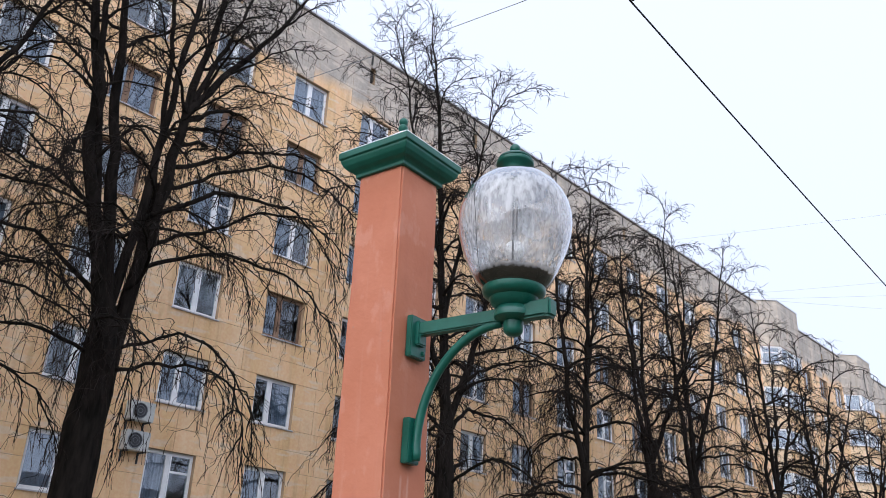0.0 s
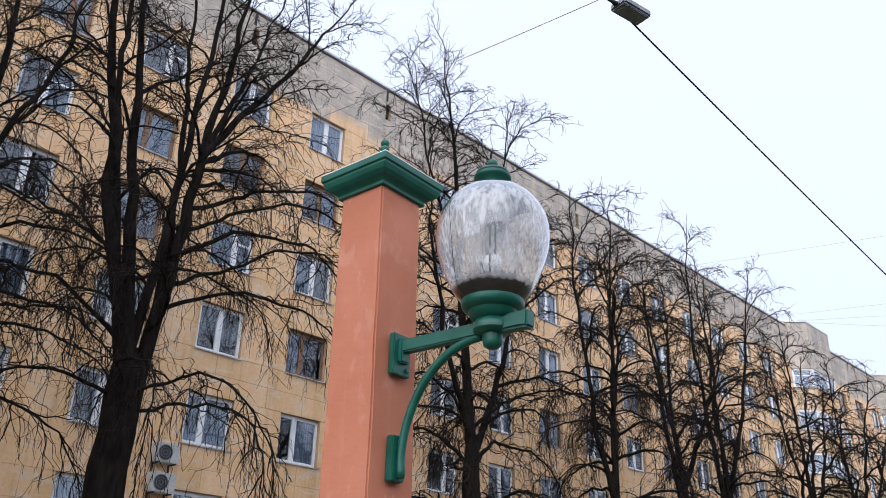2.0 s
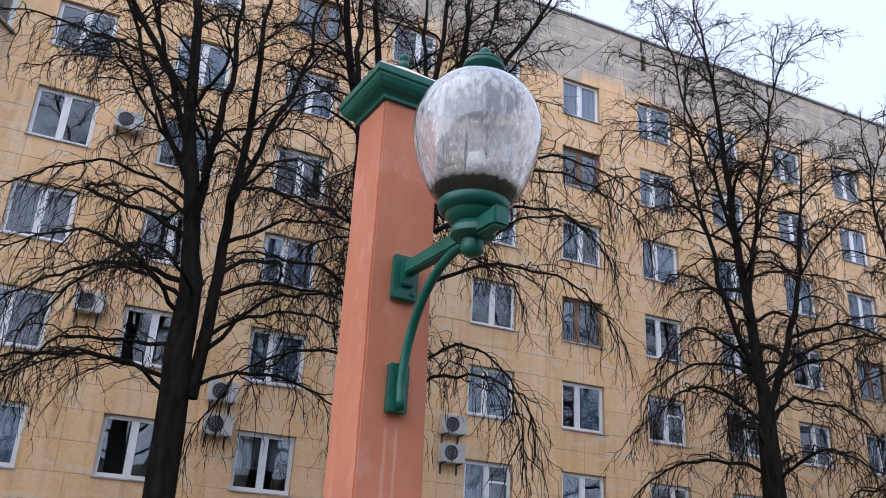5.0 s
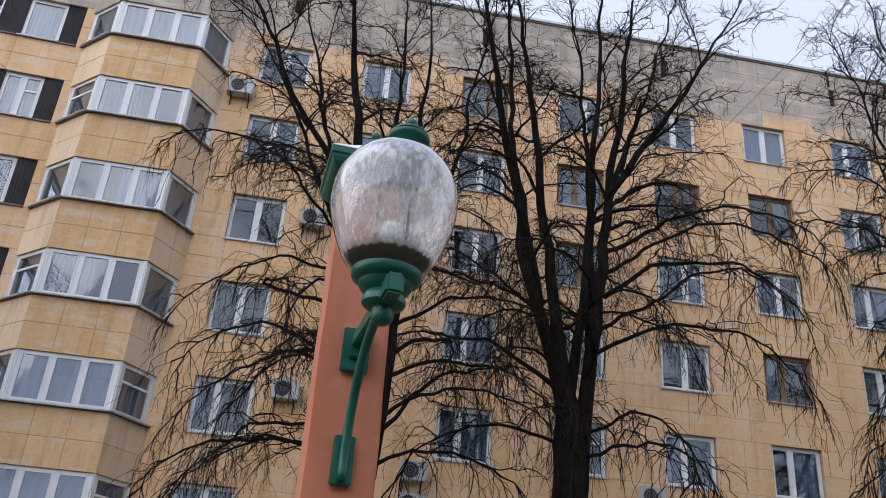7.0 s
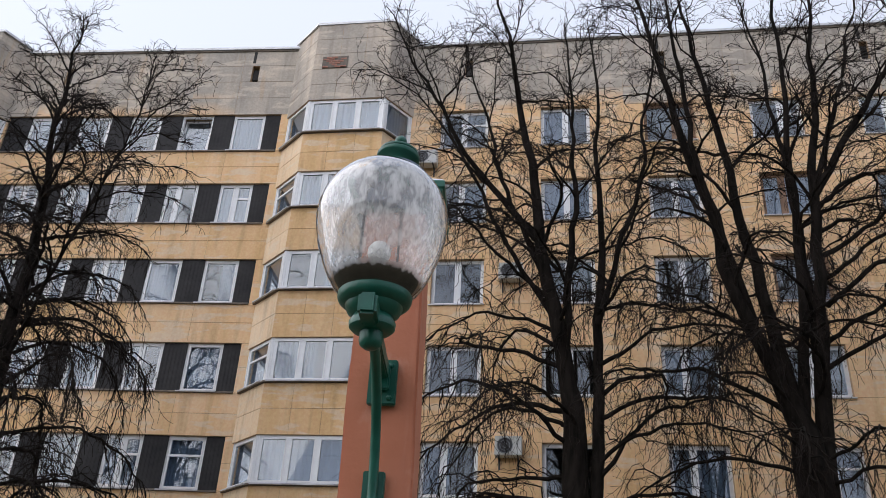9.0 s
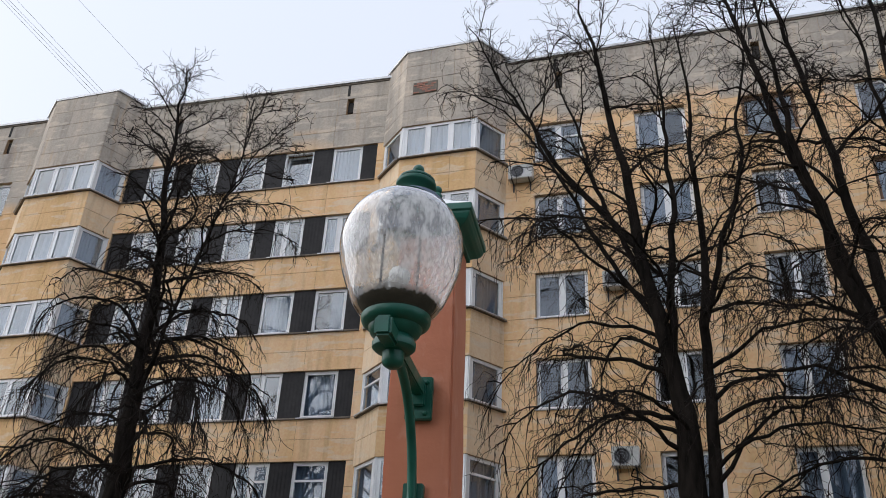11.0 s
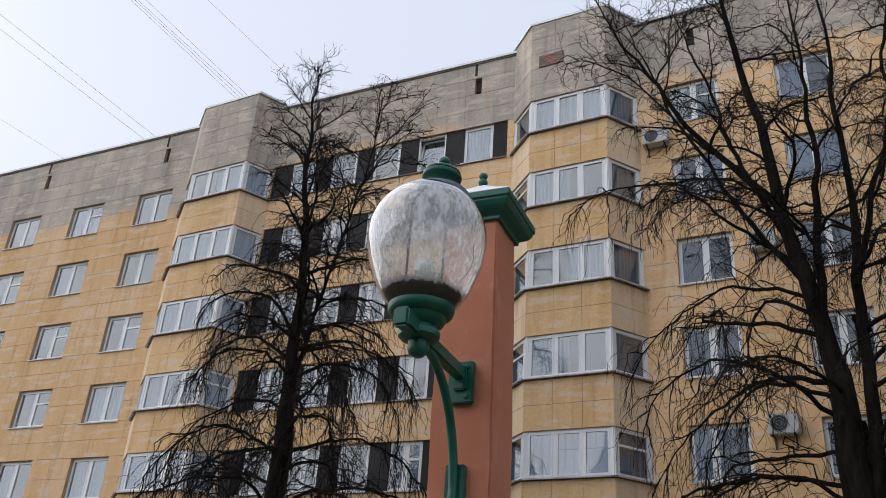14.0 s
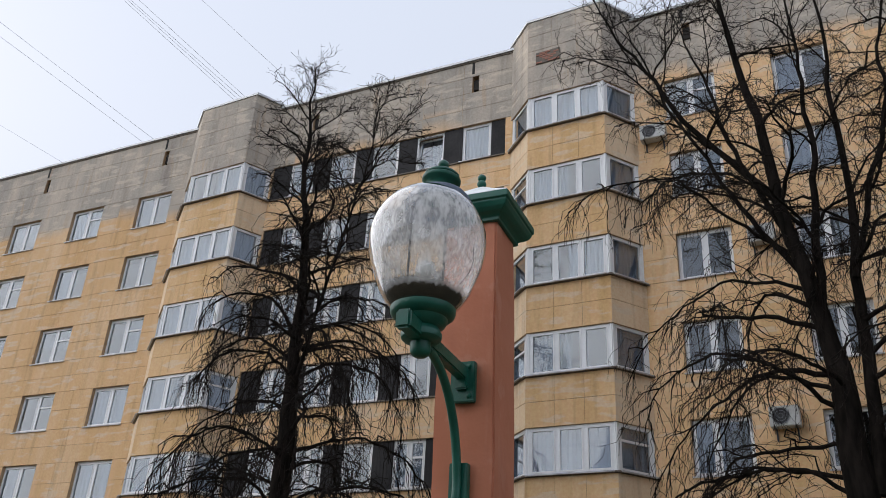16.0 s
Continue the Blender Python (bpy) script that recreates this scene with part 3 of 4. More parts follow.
def bay(pts, rows_top, mat_front, mat_side, lights=3):
    """A canted bay: pts are its four corners in plan (world), from west to east."""
    p = [Vector((x, y, 0)) for x, y in pts]
    faces = list(zip(p, p[1:]))
    for fi, (a, b) in enumerate(faces):
        w = (b - a).length
        m = Matrix.Translation(a) @ Matrix.Rotation(math.atan2(b.y - a.y, b.x - a.x), 4, "Z")
        walls = [(0, 0.02, SILLS[0] + WIN_H - 0.2, w, 0.2, rows_top)]
        for k, s in enumerate(SILLS):
            low = SILLS[k + 1] + WIN_H - 0.2 if k + 1 < len(SILLS) else 0.0
            walls.append((0, 0.02, low, w, 0.2, s - 0.05))
        for box in walls:
            part("spandrel", boxes("spandrel", [box], M_JOINT), building, m=m)
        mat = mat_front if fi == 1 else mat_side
        n = 3 if fi == 1 else 1
        spans = []
        for k, s in enumerate(SILLS):
            low = SILLS[k + 1] + WIN_H - 0.2 if k + 1 < len(SILLS) else 0.0
            if low > 0:
                mid = (low + s - 0.05) / 2
                spans += [(low, mid), (mid, s - 0.05)]
        z = SILLS[0] + WIN_H - 0.2
        spans += [(z + (rows_top - z) * i / 5, z + (rows_top - z) * (i + 1) / 5) for i in range(5)]
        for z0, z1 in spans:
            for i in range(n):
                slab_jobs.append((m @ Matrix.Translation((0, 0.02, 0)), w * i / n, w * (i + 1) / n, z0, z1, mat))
        for s in SILLS:
            hh = WIN_H - 0.2
            st = ("three" if lights == 3 else "two") if fi == 1 else rnd.choice(["one", "one", "one_vent"])
            part("ledge", boxes("ledge", [(-0.03, -0.07, s - 0.05, w + 0.03, 0.2, s - 0.003)], M_LEDGE), building, "dark drip ledge", m)
            window(m, 0.10, s, w - 0.2, hh, st, deep=0.07, drape=rnd.choice([0.1, 0.2, 0.6, 0.6, 0.9]) if fi == 1 else 0.1)
            for x0 in (0.0, w - 0.10):
                part("corner_post", boxes("corner_post", [(x0, 0.05, s, x0 + 0.10, 0.2, s + hh)], M_PVC), building, "", m)
    d = [Vector((x, y, 0)) for x, y in pts]
    cen = sum(d, Vector()) / 4
    for nm, lo, hi, grow, mat in (("bay_roof", rows_top, rows_top + 0.09, 1.04, M_COPING),):
        q = [cen + (v - cen) * grow for v in d]
        vs = [(v.x, v.y, lo) for v in q] + [(v.x, v.y, hi) for v in q]
        part(nm, mesh_of(nm, vs, [(0, 1, 2, 3), (7, 6, 5, 4), (0, 4, 5, 1), (1, 5, 6, 2), (2, 6, 7, 3), (3, 7, 4, 0)], mat), building, "pale metal roof of the bay")
    for s in SILLS:
        vs = [(v.x, v.y + 0.2, s - 0.3) for v in d] + [(v.x, v.y + 0.2, s - 0.1) for v in d]
        part("bay_floor", mesh_of("bay_floor", vs, [(0, 1, 2, 3), (7, 6, 5, 4), (0, 4, 5, 1), (1, 5, 6, 2), (2, 6, 7, 3), (3, 7, 4, 0)], M_ROOM), building)


bay([(-12.15, 19.69), (-11.12, 18.74), (-8.52, 18.74), (-7.78, 19.9)], 22.65, M_TILE_BAY, M_TILE_SIDE, 3)
bay([(-26.5, 18.96), (-25.38, 18.08), (-22.6, 18.08), (-22.1, 19.19)], 22.58, M_TILE_BAY, M_TILE_SIDE, 3)
bay([(49.8, 19.9), (50.8, 18.8), (54.4, 18.8), (55.4, 19.9)], 22.65, M_TILE_BAY, M_TILE_SIDE, 3)
# closing walls, roof
part("roof", boxes("roof", [(-60, 20.6, 22.3, 90, 34, 22.44)], M_LEDGE), building, "flat bitumen roof")
part("rear_wall", boxes("rear_wall", [(-60, 33.7, 0, 90, 34, 22.3)], M_JOINT), building)
part("inner_wall", boxes("inner_wall", [(-13, 21.0, 0.1, -7, 21.1, 22.2), (-27.5, 20.6, 0.1, -21.5, 20.7, 22.2)], M_ROOM), building)
far_wins = [(59.0 + 3.28 * k, 60.6 + 3.28 * k) for k in range(9)]
section(EAST, 57.0, 90.0, far_wins, M_TILE, vents=[62.0, 70.0])
columns(EAST, far_wins, STYLES)
bay([(66.0, 19.9), (67.0, 18.8), (70.2, 18.8), (71.2, 19.9)], 22.65, M_TILE_BAY, M_TILE_SIDE, 3)

# patch of bare brickwork in the attic of the bay
# dark plate, set proud, paints in the shade of the recess
patch = part("brick_patch", boxes("brick_patch", [(-10.82, 18.715, 20.72, -9.95, 18.75, 21.2)], M_LEDGE), building, "bare red brickwork where a slab has fallen off")
b_me = bevelled(boxes("brick", [(0, 0, 0, 0.19, 0.03, 0.062)], M_BRICK), 0.006, 1)
for r in range(6):
    for c in range(5):
        x = -10.80 + c * 0.205 - (0.1 if r % 2 else 0)
        if -10.83 < x < -10.12 and rnd.random() < 0.8:
            part("brick", b_me, patch, "", Matrix.Translation((x, 18.690 + 0.022 * rnd.random(), 20.735 + r * 0.077)) @ Matrix.Rotation(rnd.gauss(0, 0.06), 4, "Y"))


def rooftop_vent(x, y, z):
    ob = part("rooftop_vent", boxes("rooftop_vent", [(-0.22, -0.2, 0, 0.22, 0.2, 0.32)], M_SILL), building, "sheet metal vent hood on the roof", Matrix.Translation((x, y, z)))
    part("hood", bevelled(boxes("hood", [(-0.5, -0.42, 0.32, 0.5, 0.42, 0.38)], M_DARK), 0.01), ob)
    return ob


rooftop_vent(20.25, 20.5, 22.45)


def air_conditioner(x, y, z, w=0.72, h=0.52, label="grey outdoor air conditioner on wall brackets"):
    ac = new("air_conditioner")
    ac.matrix_basis = pose(x, y, z)
    tagged(ac, label, "air conditioner", "air conditioners on the facade")
    part("casing", bevelled(boxes("casing", [(-w / 2, -0.32, 0, w / 2, 0, h)], M_ACBODY), 0.015), ac)
    r = h * 0.40
    cx = -w * 0.12
    ring = [((cx + r * math.cos(a), -0.33, h / 2 + r * math.sin(a)), 0.012) for a in [i * math.pi / 12 for i in range(25)]]
    part("fan_opening", mesh_of("fan_opening", [(cx, -0.3225, h / 2)] + [(cx + r * math.cos(i * math.pi / 12), -0.3225, h / 2 + r * math.sin(i * math.pi / 12)) for i in range(24)], [(0, 1 + (i + 1) % 24, 1 + i) for i in range(24)], M_DARK), ac, "dark fan opening")
    rings = [ring] + [[((cx + q * r * math.cos(i * math.pi / 12), -0.332, h / 2 + q * r * math.sin(i * math.pi / 12)), 0.006) for i in range(25)] for q in (0.3, 0.65)]
    part("grille", tubes("grille", rings, M_ALU, 5), ac)
    for sx in (-w * 0.35, w * 0.35):
        part("bracket", boxes("bracket", [(sx - 0.02, -0.34, -0.04, sx + 0.02, 0.06, -0.002), (sx - 0.02, 0.0, -0.3, sx + 0.02, 0.06, -0.04)], M_DARK), ac)
    return ac


for x, z in ((-0.85, 6.2), (-0.85, 5.35), (5.75, 6.2), (5.75, 5.4), (-4.45, 13.15), (-4.45, 7.95)):
    air_conditioner(x, 19.84, z)
air_conditioner(-7.25, 19.84, 17.3, 0.78, 0.52)

# facing slabs
slab_cache, slab_rest, slab_count = {}, {}, 0
PROUD, GAP = 0.012, 0.007


def slab_verts(w, h):
    e = 0.006
    return ([(0, 0, 0), (w, 0, 0), (w, 0, h), (0, 0, h), (e, -PROUD, e), (w - e, -PROUD, e), (w - e, -PROUD, h - e), (e, -PROUD, h - e)],
            [(4, 5, 6, 7), (0, 1, 5, 4), (1, 2, 6, 5), (2, 3, 7, 6), (3, 0, 4, 7)])


for frame_m, a, b, z0, z1, mat in slab_jobs:
    w, h = round(b - a - GAP, 3), round(z1 - z0 - GAP, 3)
    if w < 0.06:
        continue
    m = frame_m @ Matrix.Translation((a + GAP / 2, rnd.uniform(-0.002, 0.002), z0 + GAP / 2))
    at = m.translation
    if slab_count < 300 and -12.5 < at.x < 4.5 and 8.0 < at.z < 20.0:
        key = (w, h, mat.name)
        if key not in slab_cache:
            slab_cache[key] = mesh_of("facing_slab", *slab_verts(w, h), mat)
        part("facing_slab", slab_cache[key], building, "", m)
        slab_count += 1
    else:
        vs, fs = slab_rest.setdefault(mat.name, ([], []))
        k = len(vs)
        v, f = slab_verts(w, h)
        vs += [tuple(m @ Vector(c)) for c in v]
        fs += [tuple(i + k for i in q) for q in f]
for nm, (vs, fs) in slab_rest.items():
    part("slab_facing", mesh_of("slab_facing", vs, fs, bpy.data.materials[nm]), building, "", kind="stuff")

# ---- gate pillar ----
PIL = pose(-3.612, 0.342, 0.1, 0, 0, 5)
pillar = new("gate_pillar")
pillar.matrix_basis = PIL
tagged(pillar, "square terracotta plaster pillar with a green moulded cap", "pillar")
HW = 0.134
bm = bmesh.new()
bmesh.ops.create_cube(bm, size=1)
for v in bm.verts:
    v.co = Vector((v.co.x * 2 * HW, v.co.y * 2 * HW, 1.765 + v.co.z * 3.73))
bmesh.ops.bevel(bm, geom=[e for e in bm.edges if abs(e.verts[0].co.z - e.verts[1].co.z) > 1], offset=0.008, segments=2, affect="EDGES")
bmesh.ops.bisect_plane(bm, geom=bm.verts[:] + bm.edges[:] + bm.faces[:], plane_co=(0, 0, 1), plane_no=(0, 0, 1))
for i in range(1, 46):
    bmesh.ops.bisect_plane(bm, geom=bm.verts[:] + bm.edges[:] + bm.faces[:], plane_co=(0, 0, i * 0.08), plane_no=(0, 0, 1))
for v in bm.verts:
    # the shaft widens towards its foot
    batter = 1 + 0.040 * (3.6 - v.co.z)
    v.co.x, v.co.y = v.co.x * batter + 0.010 * (3.6 - v.co.z), v.co.y * batter
    v.co += 0.005 * Vector((noise.noise(v.co * 4), noise.noise(v.co * 4 + Vector((9, 0, 0))), 0))
me = bpy.data.meshes.new("shaft")
bm.to_mesh(me)
bm.free()
me.materials.append(M_PLASTER)
part("shaft", me, pillar)


def square_rings(name, prof, mat):
    vs, fs = [], []
    for h, z in prof:
        vs += [(-h, -h, z), (h, -h, z), (h, h, z), (-h, h, z)]
    for i in range(len(prof) - 1):
        for k in range(4):
            fs.append((4 * i + k, 4 * i + (k + 1) % 4, 4 * i + 4 + (k + 1) % 4, 4 * i + 4 + k))
    fs += [(3, 2, 1, 0), tuple(4 * (len(prof) - 1) + k for k in range(4))]
    return mesh_of(name, vs, fs, mat)


cap = part("cap", bevelled(square_rings("cap", [(0.142, 3.615), (0.149, 3.615), (0.149, 3.632), (0.160, 3.642), (0.178, 3.652), (0.194, 3.668), (0.204, 3.690), (0.204, 3.700), (0.213, 3.704), (0.213, 3.738), (0.18, 3.741)], M_GREEN), 0.0025, 1), pillar, "dark green moulded cornice cap")
part("cap_sheet", bevelled(square_rings("cap_sheet", [(0.208, 3.738), (0.208, 3.744), (0.11, 3.815), (0.024, 3.888), (0.02, 3.892)], M_FROST), 0.002, 1), cap, "pale sheet on the top of the cap")
ball = [(0.0, 3.88), (0.022, 3.882), (0.020, 3.894), (0.013, 3.898)]
ball += [(0.024 * math.sin(a), 3.918 - 0.023 * math.cos(a)) for a in [0.6 + 0.24 * i for i in range(9)]]
ball += [(0.022 * math.sin(a), 3.955 - 0.021 * math.cos(a)) for a in [0.6 + 0.24 * i for i in range(10)]] + [(0.0, 3.976)]
part("finial", lathe("finial", ball, M_GREEN, 24), cap, "green double-ball finial")

# ---- wall lantern on the pillar ----
lamp = new("lantern")
AX = Vector((-3.532, -0.304, 0.088))
lamp.matrix_basis = pose(AX.x, AX.y, AX.z, 0, 0, 6.5)
tagged(lamp, "old lantern with a dirty glass globe on a green bracket", "lamp")
REACH = 0.505
# wall plates with bolts
for z0, z1, w, out in ((2.738, 2.922, 0.056, 0.027), (2.288, 2.476, 0.041, 0.034)):
    pl = part("wall_plate", bevelled(boxes("wall_plate", [(-w, REACH - out, z0, w, REACH + 0.004, z1)], M_GREEN), 0.004), lamp)
    for bz in (z0 + 0.025, z1 - 0.025):
        part("bolt", lathe("bolt", [(0, 0.012), (0.009, 0.010), (0.013, 0.0), (0.013, -0.004)], M_GREEN, 6, False), pl, "", Matrix.Translation((0.0 if w < 0.055 else 0.03, REACH - out, bz)) @ Matrix.Rotation(radians(90), 4, "X"))
arm_items = [(-0.024, 0.05, 2.835, 0.024, REACH - 0.02, 2.893), (-0.028, REACH - 0.05, 2.79, 0.028, REACH - 0.018, 2.90)]
part("arm", bevelled(boxes("arm", arm_items, M_GREEN), 0.006), lamp, "square green arm")
end = boxes("end_block", [(-0.03, -0.175, 2.83, 0.03, -0.05, 2.90), (-0.032, -0.185, 2.826, 0.032, -0.15, 2.904)], M_GREEN)
part("end_block", bevelled(end, 0.010), lamp)
arc = []
for i in range(19):
    a = i / 18 * math.pi / 2
    arc.append(((0, REACH - 0.045 - (REACH - 0.045 - 0.055) * (1 - math.cos(a)), 2.36 + 0.475 * math.sin(a)), 0.019))
arc = [((0, REACH - 0.048, 2.300), 0.017), ((0, REACH - 0.050, 2.33), 0.019)] + arc
part("brace", tubes("brace", [arc], M_GREEN, 10), lamp, "curved green brace")
cup = [(0.0, 2.771), (0.022, 2.773), (0.037, 2.785), (0.041, 2.800), (0.041, 2.832), (0.070, 2.838), (0.080, 2.848), (0.082, 2.866), (0.074, 2.880), (0.070, 2.890), (0.092, 2.903), (0.100, 2.922), (0.102, 2.928), (0.114, 2.933), (0.126, 2.943), (0.131, 2.955), (0.131, 2.972), (0.120, 2.985), (0.05, 2.985), (0.0, 2.985)]
part("cup", lathe("cup", cup, M_GREEN, 44), lamp, "stepped green cast cup under the globe")
prof = [(0.126, 2.970), (0.150, 2.996), (0.178, 3.040), (0.201, 3.095), (0.223, 3.155), (0.237, 3.212), (0.2425, 3.265), (0.240, 3.312), (0.228, 3.360), (0.207, 3.404), (0.178, 3.443), (0.142, 3.475), (0.092, 3.500)]
part("globe", lathe("globe", prof, M_GLOBE, 56), lamp, "egg-shaped clear glass globe, frosted and streaked with dirt").visible_shadow = False
top = [(0.0, 3.497), (0.104, 3.497), (0.106, 3.503), (0.104, 3.509), (0.070, 3.512), (0.058, 3.520), (0.054, 3.535), (0.058, 3.550), (0.070, 3.562), (0.081, 3.568), (0.0835, 3.573), (0.0835, 3.584), (0.080, 3.588), (0.071, 3.589), (0.070, 3.593), (0.076, 3.596), (0.076, 3.603), (0.070, 3.609), (0.050, 3.620), (0.030, 3.630), (0.017, 3.636), (0.016, 3.641), (0.022, 3.648), (0.025, 3.659), (0.021, 3.671), (0.012, 3.680), (0.0, 3.682)]
part("top_cap", lathe("top_cap", top, M_GREEN, 40), lamp, "green turned cap on the globe", Matrix.Translation((0.030, 0.022, 0)) @ Matrix.Translation((0, 0, 3.497)) @ Matrix.Rotation(radians(4), 4, Vector((-0.59, 0.81, 0))) @ Matrix.Translation((0, 0, -3.497)))
part("reflector", lathe("reflector", [(0.080, 3.515), (0.112, 3.500), (0.136, 3.472), (0.149, 3.440), (0.149, 3.432), (0.141, 3.440), (0.126, 3.468), (0.100, 3.492), (0.06, 3.503), (0.0, 3.506)], M_REFLECT, 40), lamp, "bluish opal reflector inside the globe", Matrix.Translation((0.028, 0.026, 0.008)))
BAR = Matrix.Rotation(radians(25.5), 4, "Z")
part("crossbar", bevelled(boxes("crossbar", [(-0.080, -0.014, 3.416, 0.080, 0.014, 3.434)], M_DARK), 0.002, 1), lamp, "dark crossbar under the reflector", BAR)
for sx in (-0.072, 0.072):
    part("rod", tubes("rod", [[((sx, 0.0, 2.985), 0.0045), ((sx, 0.0, 3.420), 0.0048)]], M_DARK, 8), lamp, "thin dark rod", BAR)
bulb = [(0.0, 2.985), (0.016, 2.986), (0.016, 3.09), (0.024, 3.104), (0.036, 3.118), (0.042, 3.138), (0.041, 3.158), (0.031, 3.177), (0.016, 3.187), (0.0, 3.189)]
part("bulb", lathe("bulb", bulb, M_BULB, 24), lamp, "white opal bulb")
part("litter", lathe("litter", [(0.124, 2.987), (0.142, 3.002), (0.152, 3.018), (0.146, 3.030), (0.10, 3.02), (0.04, 3.01), (0.0, 3.01)], M_SOOT, 40, True, 0.05), lamp, "dark rotten leaf litter in the globe")
for az, z0, z1, bow in ((153, 3.0, 3.44, 16), (-17, 3.04, 3.19, 9)):
    seam = []
    for i in range(14):
        z = z0 + (z1 - z0) * i / 13
        r = np.interp(z, [q[1] for q in prof], [q[0] for q in prof]) + 0.001
        a = radians(az + bow * math.sin(i / 13 * 3))
        seam.append(((r * math.cos(a), r * math.sin(a), z), 0.0012))
    part("crack", tubes("crack", [seam], M_DARK, 5), lamp, "dark crack line in the glass")


# ---- trees ----
def strip(vs, fs, pts, r0, r1, sides, ease=1.0):
    k0, n = len(vs), len(pts)
    for i, p in enumerate(pts):
        d = pts[min(i + 1, n - 1)] - pts[max(i - 1, 0)]
        a = d.cross(Vector((0.31, 0.17, 0.93)))
        if a.length < 1e-6:
            a = Vector((1, 0, 0))
        a.normalize()
        b = d.cross(a).normalized()
        r = r0 + (r1 - r0) * (i / (n - 1)) ** ease
        for s in range(sides):
            t = 2 * math.pi * s / sides
            ca, sa = r * math.cos(t), r * math.sin(t)
            vs.append((p.x + ca * a.x + sa * b.x, p.y + ca * a.y + sa * b.y, p.z + ca * a.z + sa * b.z))
    for i in range(n - 1):
        for s in range(sides):
            s2 = (s + 1) % sides
            fs.append((k0 + i * sides + s, k0 + i * sides + s2, k0 + (i + 1) * sides + s2, k0 + (i + 1) * sides + s))


def along(pts, f):
    x = f * (len(pts) - 1)
    i = min(int(x), len(pts) - 2)
    return pts[i].lerp(pts[i + 1], x - i), (pts[i + 1] - pts[i]).normalized()


def shoot(rng, start, az, rise, fall, length, n, kink):
    """A branch that sets out at the heading az, climbs at rise (radians) and ends at fall, bending at every bud."""
    pts, p = [start.copy()], start.copy()
    for i in range(n):
        u = (i + 0.5) / n
        el = rise + (fall - rise) * u ** 1.15 + rng.gauss(0, kink)
        az += rng.gauss(0, kink * 1.3)
        c = math.cos(el)
        p = p + Vector((math.cos(az) * c, math.sin(az) * c, math.sin(el))) * (length / n)
        pts.append(p.copy())
    return pts


def heading(d):
    return math.atan2(d.y, d.x), math.asin(max(-1.0, min(1.0, d.z)))


